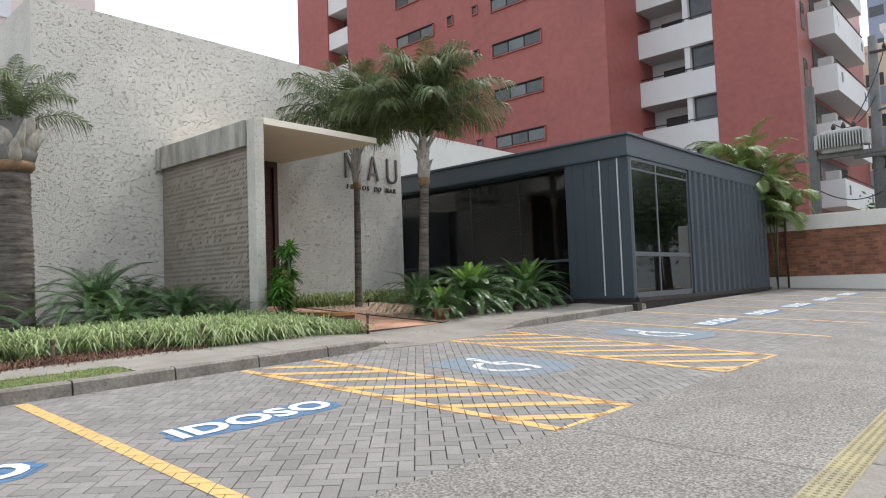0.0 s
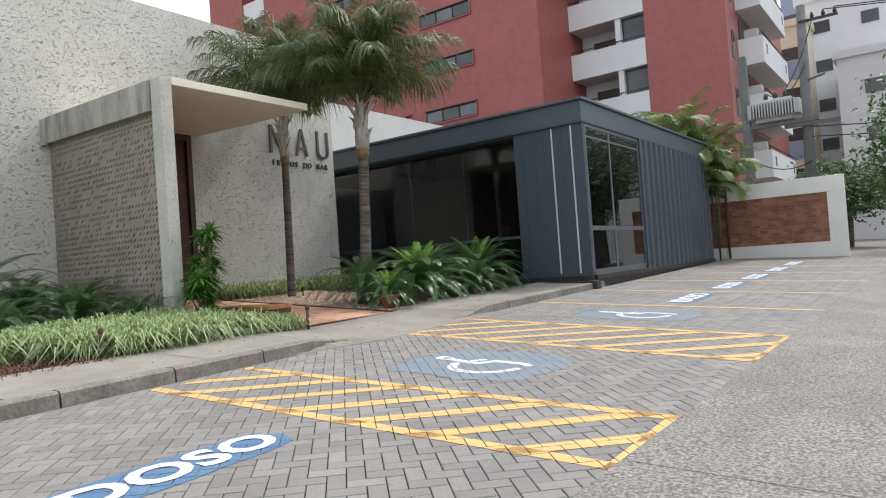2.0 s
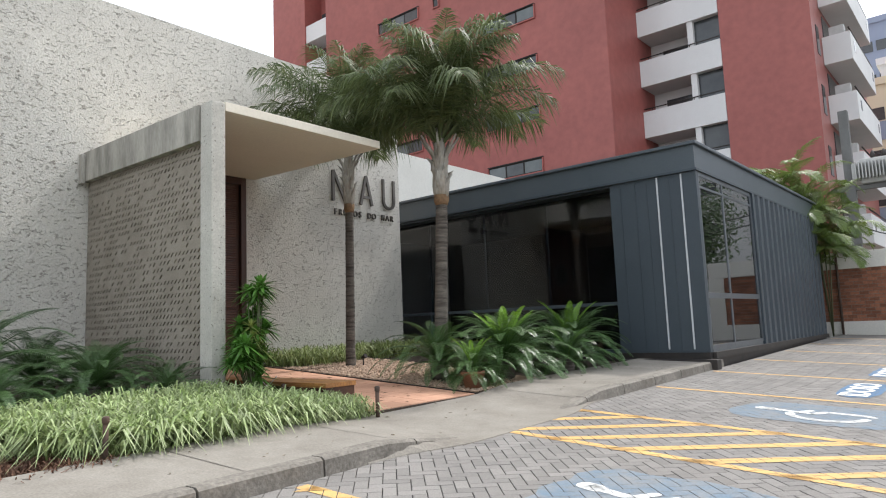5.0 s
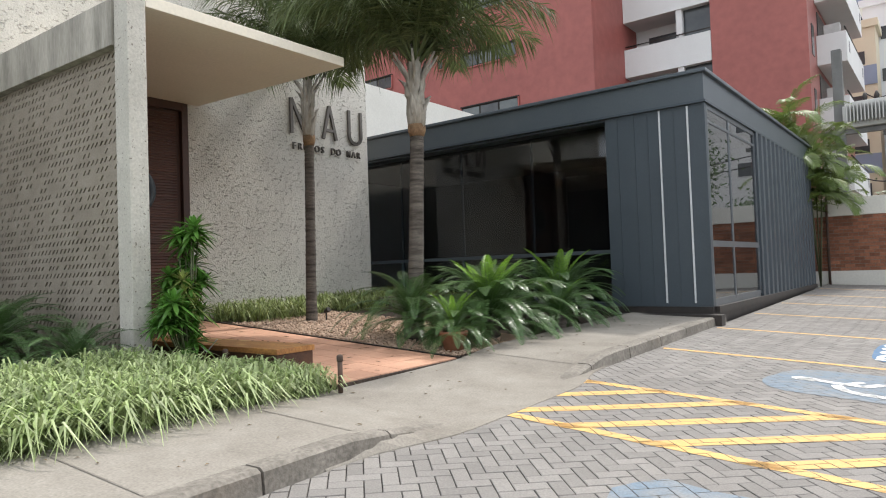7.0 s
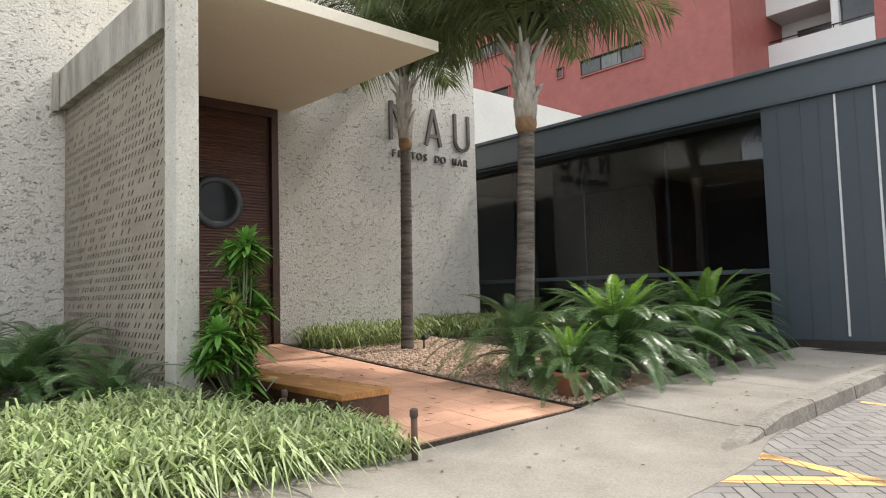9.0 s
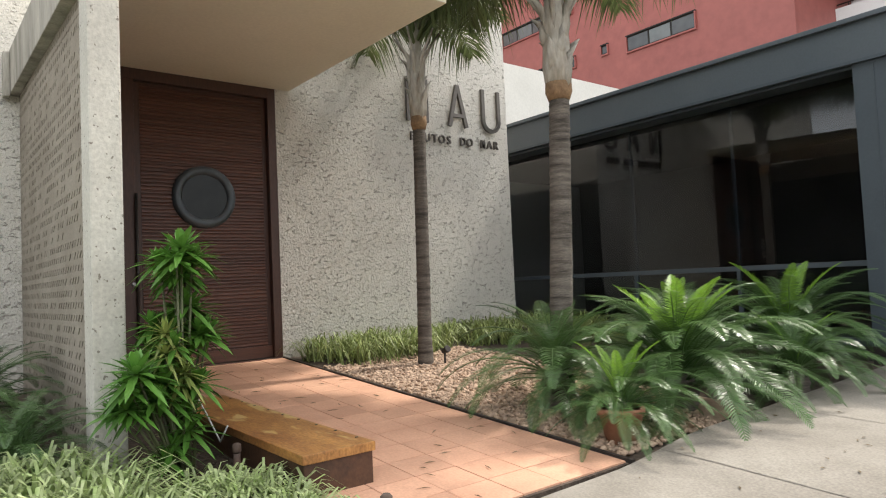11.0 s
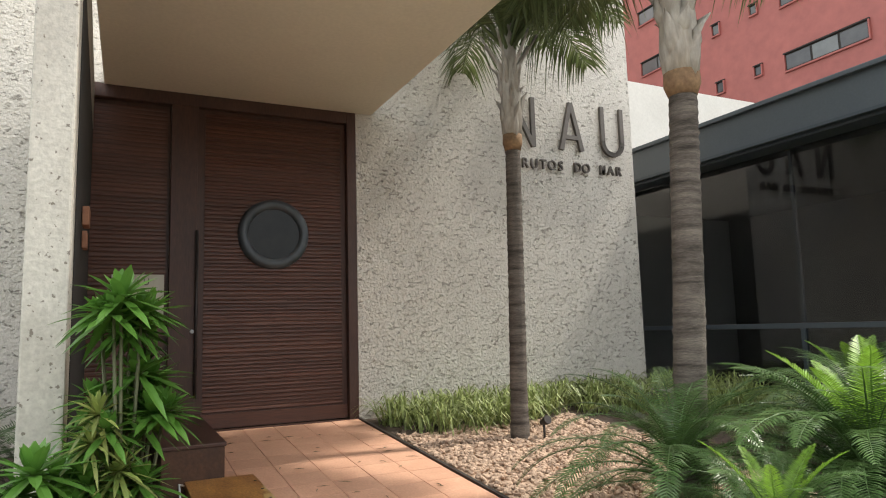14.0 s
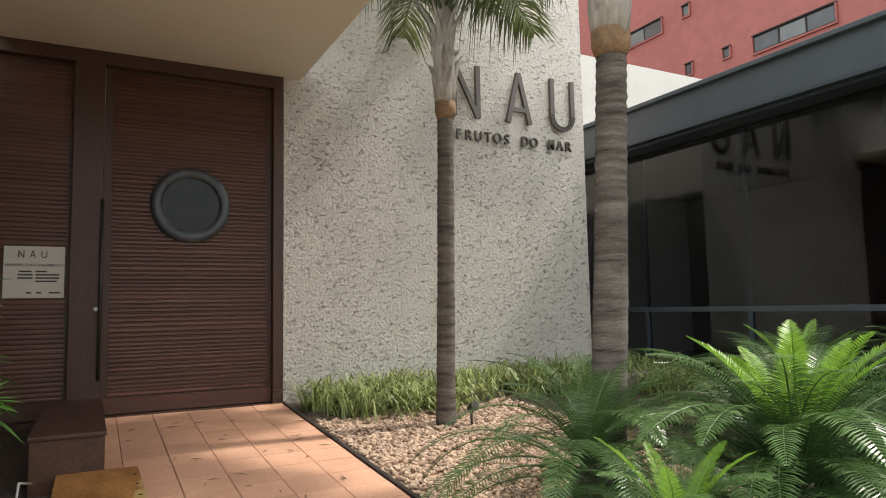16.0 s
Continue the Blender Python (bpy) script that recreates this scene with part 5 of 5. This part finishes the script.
for x, y, z in heads:
    tips.append((x, y, z, 0.25, 0))
    for k in range(7):
        tips.append((x + rr.uniform(-0.2, 0.05), y + rr.uniform(-0.1, 0.12), z - rr.uniform(0.02, 0.24), rr.uniform(0.17, 0.23), 0))
for k in range(20):
    tips.append((heads[1][0] + rr.uniform(-0.15, 0.18), heads[1][1] + rr.uniform(-0.2, 0.02), rr.uniform(0.72, 1.62), rr.uniform(0.17, 0.23), int(k % 4 == 0)))
foot = (heads[1][0], heads[1][1] - 0.05)
for i, (x, y, z, s, vr) in enumerate(tips):
    part("cane", tube(bmesh.new(), [(foot[0] + 0.02 * (i % 5), foot[1] + 0.02 * (i % 3), 0.5), ((x + foot[0]) / 2, (y + foot[1]) / 2, 0.3 + z * 0.45), (x, y, z)], [0.012, 0.009, 0.007], 6), M_STALK, drac)
    rosette("leaf_rosette", (x, y, z), drac, s, s * (0.11 if vr else 0.19), 44 if vr else 34, i, M_DRACV if vr else M_DRAC)

# areca clump at the far pavilion corner, small palms on the roof, distant trees
ARE = [frond_mesh("areca_frond", L, e, dr, 34, 0.5, 0.035, 0.35, 0.6, 0.6, 0.2, 40 + i, M_ARECA, 0.016) for i, (L, e, dr) in enumerate(((2.0, 80, 70), (2.2, 65, 100), (2.2, 45, 110), (1.9, 20, 100)))]


def areca(x, y, z, size, n, label, seed, lift=0.0):
    t = thing("areca_palm", (x, y, z), label, "palm")
    rr = random.Random(seed)
    for k in range(n):
        a = rr.uniform(0, math.tau)
        h = lift + rr.uniform(1.1, 2.6) * size
        bx0, by0 = x + rr.gauss(0, 0.35) * size, y + rr.gauss(0, 0.35) * size
        if k % 10 == 0:
            part("cane", rod([(x, y, z), (bx0, by0, z + h)], 0.026 * size, 6), M_STALK, t)
        put("frond", ARE[k % 4], t, (bx0, by0, z + h), a, size * rr.uniform(0.7, 1.05), rr.uniform(-0.3, 0.3))


areca(-8.25, 25.3, 0.6, 0.9, 74, "yellow-green areca palm behind the pavilion", 1, 1.5)
areca(-8.6, 25.4, 0.6, 0.95, 56, "bushy areca palm above the pavilion roof", 2, 2.2)
areca(-7.75, 25.45, 0.6, 0.75, 46, "areca palm leaning over the brick wall", 3, 1.3)
areca(-9.7, 25.6, 0.6, 0.7, 20, "areca fronds showing above the roof edge", 4, 2.9)
areca(-11.8, 25.6, 0.6, 0.7, 10, "small palm tip above the roof", 5, 3.1)


def tree(x, y, z, height, spread, seed, label, n=6500):
    t = thing("tree", (x, y, z), label, "tree")
    rr = random.Random(seed)
    bm = tube(bmesh.new(), [(x, y, z), (x + 0.1, y, z + height * 0.35), (x, y + 0.1, z + height * 0.7)], [0.22, 0.16, 0.07], 8)
    limbs = []
    for k in range(9):
        a = k * 2.4
        s = Vector((x, y, z + height * rr.uniform(0.3, 0.6)))
        e = s + Vector((math.cos(a) * spread * rr.uniform(0.4, 0.8), math.sin(a) * spread * rr.uniform(0.4, 0.8), height * rr.uniform(0.1, 0.35)))
        tube(bm, [s, e], [0.08, 0.02], 6)
        limbs.append(e)
    part("trunk", bm, M_BARK, t)
    v, f = [], []
    for k in range(n):
        e = rr.choice(limbs)
        p = e + Vector((rr.gauss(0, 0.34) * spread, rr.gauss(0, 0.34) * spread, rr.gauss(0, 0.11) * height))
        d = Vector((rr.uniform(-1, 1), rr.uniform(-1, 1), rr.uniform(-0.7, 0.7))).normalized()
        o = d.orthogonal().normalized()
        s = rr.uniform(0.07, 0.14)
        b = len(v)
        v += [tuple(p - d * s), tuple(p + o * s * 0.45), tuple(p + d * s), tuple(p - o * s * 0.45)]
        f.append((b, b + 1, b + 2, b + 3))
    pyd("crown", v, f, M_TREE, t, "loose dark green crown")


tree(-1.75, 29.5, 0.5, 6.4, 1.6, 1, "dark green street tree beyond the wall")
tree(-0.6, 33, 0.5, 7.0, 2.2, 2, "dark green street tree beyond the wall")
tree(-4.9, 36, 0.5, 3.8, 1.5, 3, "low green tree behind the poles")

# ---- small garden things ----
for x, y, h in ((-8.98, 7.95, 0.3), (-9.12, 5.18, 0.36), (-9.2, 3.4, 0.32), (-10.5, 7.84, 0.2)):
    z = garden_z(x, y) - 0.03
    t = thing("bollard_light", (x, y, z), "slim rusty garden bollard light in the bed", "garden light", "bollard lights")
    part("post", rod([(x, y, z), (x, y, z + h)], 0.022, 10), M_RUST, t)
    part("cap", tube(bmesh.new(), [(x, y, z + h), (x, y, z + h + 0.01), (x, y, z + h + 0.05), (x, y, z + h + 0.06)], [0.022, 0.028, 0.028, 0.018], 10), M_RUST, t)
for x, y in ((-12.68, 11.17), (-10.3, 11.35)):
    z = garden_z(x, y)
    t = thing("spotlight", (x, y, z), "small dark garden spotlight on a spike", "spotlight", "garden spots")
    part("spike", rod([(x, y, z - 0.05), (x, y, z + 0.13)], 0.012, 8), M_IRON, t)
    part("head", tube(bmesh.new(), [(x - 0.03, y - 0.01, z + 0.14), (x + 0.03, y + 0.01, z + 0.17), (x + 0.05, y + 0.012, z + 0.18)], [0.025, 0.042, 0.042], 12), M_IRON, t)
t = thing("low_planter", (-13.7, 13.5, 0.85), "low grey-green stone trough below the wall end", "planter")
part("body", bx(-14.2, -13.2, 13.25, 13.95, 0.8, 1.0, bevel=0.03), M_KERB, t)
t = thing("wire_loop", (-10.9, 7.98, 0.85), "thin pale loose cable hanging over the bench", "cable")
part("wire", rod([(-11.55, 7.9, 0.93), (-11.35, 7.86, 0.98), (-11.1, 7.86, 0.86), (-10.85, 7.86, 0.72), (-10.62, 7.83, 0.86)], 0.006, 5), M_STRIP, t)
t = thing("intercom", (-13.0, 7.43, 2.6), "small beige wall box inside the portal", "intercom")
part("box", bx(-12.1, -11.93, 7.31, 7.35, 2.5, 2.62, bevel=0.006), M_POT, t)
part("lower_box", bx(-12.1, -11.97, 7.31, 7.34, 2.36, 2.47, bevel=0.006), M_POT, t)

# pebbles: round stones strewn over the garden
ico = bmesh.new()
bmesh.ops.create_icosphere(ico, subdivisions=1, radius=1)
IV = [v.co.copy() for v in ico.verts]
IF = [[v.index for v in fc.verts] for fc in ico.faces]
ico.free()
v, f = [], []
for x, y, z in scatter(6200, -14.2, -9.25, 9.99, 12.1, lambda x, y: x > -13.5 + 0.15 * math.sin(y * 5) and y < 12.1 - 0.4 * max(0, x + 11.5)):
    m = Matrix.Translation((x, y, z + 0.02 + rnd.uniform(-0.008, 0.012))) @ Euler((rnd.uniform(0, 0.6), rnd.uniform(0, 0.6), rnd.uniform(0, 6.28))).to_matrix().to_4x4() @ Matrix.Diagonal((rnd.uniform(0.02, 0.04), rnd.uniform(0.016, 0.028), rnd.uniform(0.011, 0.018), 1))
    b = len(v)
    v += [tuple(m @ (p * rnd.uniform(0.86, 1.1))) for p in IV]
    f += [tuple(b + q for q in fc) for fc in IF]
tagged(sheet("ground_gravel", span(-13.5, -9.3, 0.3), span(9.97, 11.9, 0.3), lambda x, y: garden_z(x, y) - 0.012, M_PEBBLE), "pale grit below the pebbles", "gravel", kind="structure")
pebbles = tagged(pyd("pebbles", v, f, M_PEBBLE), "pale beige rounded pebbles over the garden soil", "pebbles", kind="stuff")
v, f = [], []
for k in range(46):  # fallen dry leaflets on the path
    x, y, a = rnd.uniform(-14, -9.3), rnd.uniform(8.4, 9.9), rnd.uniform(0, 6.28)
    c, s, ln = math.cos(a), math.sin(a), rnd.uniform(0.03, 0.07)
    z, b = path_z(x) + 0.008, len(v)
    v += [(x - c * ln, y - s * ln, z), (x + s * 0.006, y - c * 0.006, z + 0.006), (x + c * ln, y + s * ln, z), (x - s * 0.006, y + c * 0.006, z + 0.004)]
    f.append((b, b + 1, b + 2, b + 3))
for k in range(60):  # and on the concrete walk
    x, y, a = rnd.uniform(-9.1, -7.95), rnd.uniform(5, 14), rnd.uniform(0, 6.28)
    c, s, ln = math.cos(a), math.sin(a), rnd.uniform(0.012, 0.03)
    z, b = walk_z(x, y) + 0.006, len(v)
    v += [(x - c * ln, y - s * ln, z), (x + s * 0.008, y - c * 0.008, z + 0.005), (x + c * ln, y + s * ln, z), (x - s * 0.008, y + c * 0.008, z + 0.004)]
    f.append((b, b + 1, b + 2, b + 3))
tagged(pyd("fallen_leaves", v, f, M_FRONDOLD), "scattered dry leaflets on the tiles", "leaves", kind="stuff")

# ---- pieces of path and car park ----
TW = 0.31
tile = bx(-TW / 2 + 0.003, TW / 2 - 0.003, -TW / 2 + 0.003, TW / 2 - 0.003, -0.015, 0.0, bevel=0.003)
for q in tile.verts:
    q.co.z -= 0.0645 * q.co.x
tile_me = bpy.data.meshes.new("tile")
tile.to_mesh(tile_me)
tile.free()
tile_me.materials.append(M_TERRA)
for i in range(17):
    for j in range(6):
        o = new("tile", tile_me)
        o.parent = path
        o.matrix_parent_inverse = Matrix.Translation(-path.location)
        x, y = -9.19 - TW * (i + 0.5), 9.925 - TW * (j + 0.5)
        o.location = (x, y, path_z(x) + rnd.uniform(-0.0012, 0.0012))

paving = thing("pavement_parking", (-5.5, 5, 0.2), "grey herringbone concrete pavers of the parking bays", "pavement", kind="structure")


def paver_geo(quad, z_of, depth=0.022):
    """Top face, narrow chamfer and sides of one paver."""
    n = len(quad)
    cx, cy = sum(p[0] for p in quad) / n, sum(p[1] for p in quad) / n
    k = 0.94
    vs = [(cx + (x - cx) * k, cy + (y - cy) * k, z_of(x, y)) for x, y in quad] + [(x, y, z_of(x, y) - 0.003) for x, y in quad] + [(x, y, z_of(x, y) - depth) for x, y in quad]
    fs = [tuple(range(n))]
    for lv in (0, n):
        for q in range(n):
            t2 = (q + 1) % n
            fs.append((lv + q, lv + n + q, lv + n + t2, lv + t2))
    return vs, fs


shared = {}
for along in (True, False):
    w, h = (BL - JT, BW - JT) if along else (BW - JT, BL - JT)
    c = [(C45 * (a - b), C45 * (a + b)) for a, b in ((-w / 2, -h / 2), (w / 2, -h / 2), (w / 2, h / 2), (-w / 2, h / 2))]
    vs, fs = paver_geo(c, lambda x, y: -0.037 * x + 0.017 * y)
    me = bpy.data.meshes.new("paver")
    me.from_pydata(vs, [], fs)
    me.materials.append(M_PAVER)
    shared[along] = me
v, f, single = [], [], 0
for cx, cy, along, quad in bricks:
    dz = rnd.uniform(-0.0015, 0.001)
    if single < 300 and -6.9 < cx < -4.4 and 2.8 < cy < 5.4:
        single += 1
        o = new("paver", shared[along])
        o.parent = paving
        o.matrix_parent_inverse = Matrix.Translation(-paving.location)
        o.location = (cx, cy, road_z(cx, cy) + dz)
        continue
    q = clip(quad, PX0, PX1 - 0.004, PY0, PY1)
    if not q:
        continue
    vs, fs = paver_geo(q, lambda x, y: road_z(x, y) + dz)
    b = len(v)
    v += vs
    f += [tuple(b + k for k in fc) for fc in fs]
tagged(pyd("pavers", v, f, M_PAVERS, paving), kind="stuff")
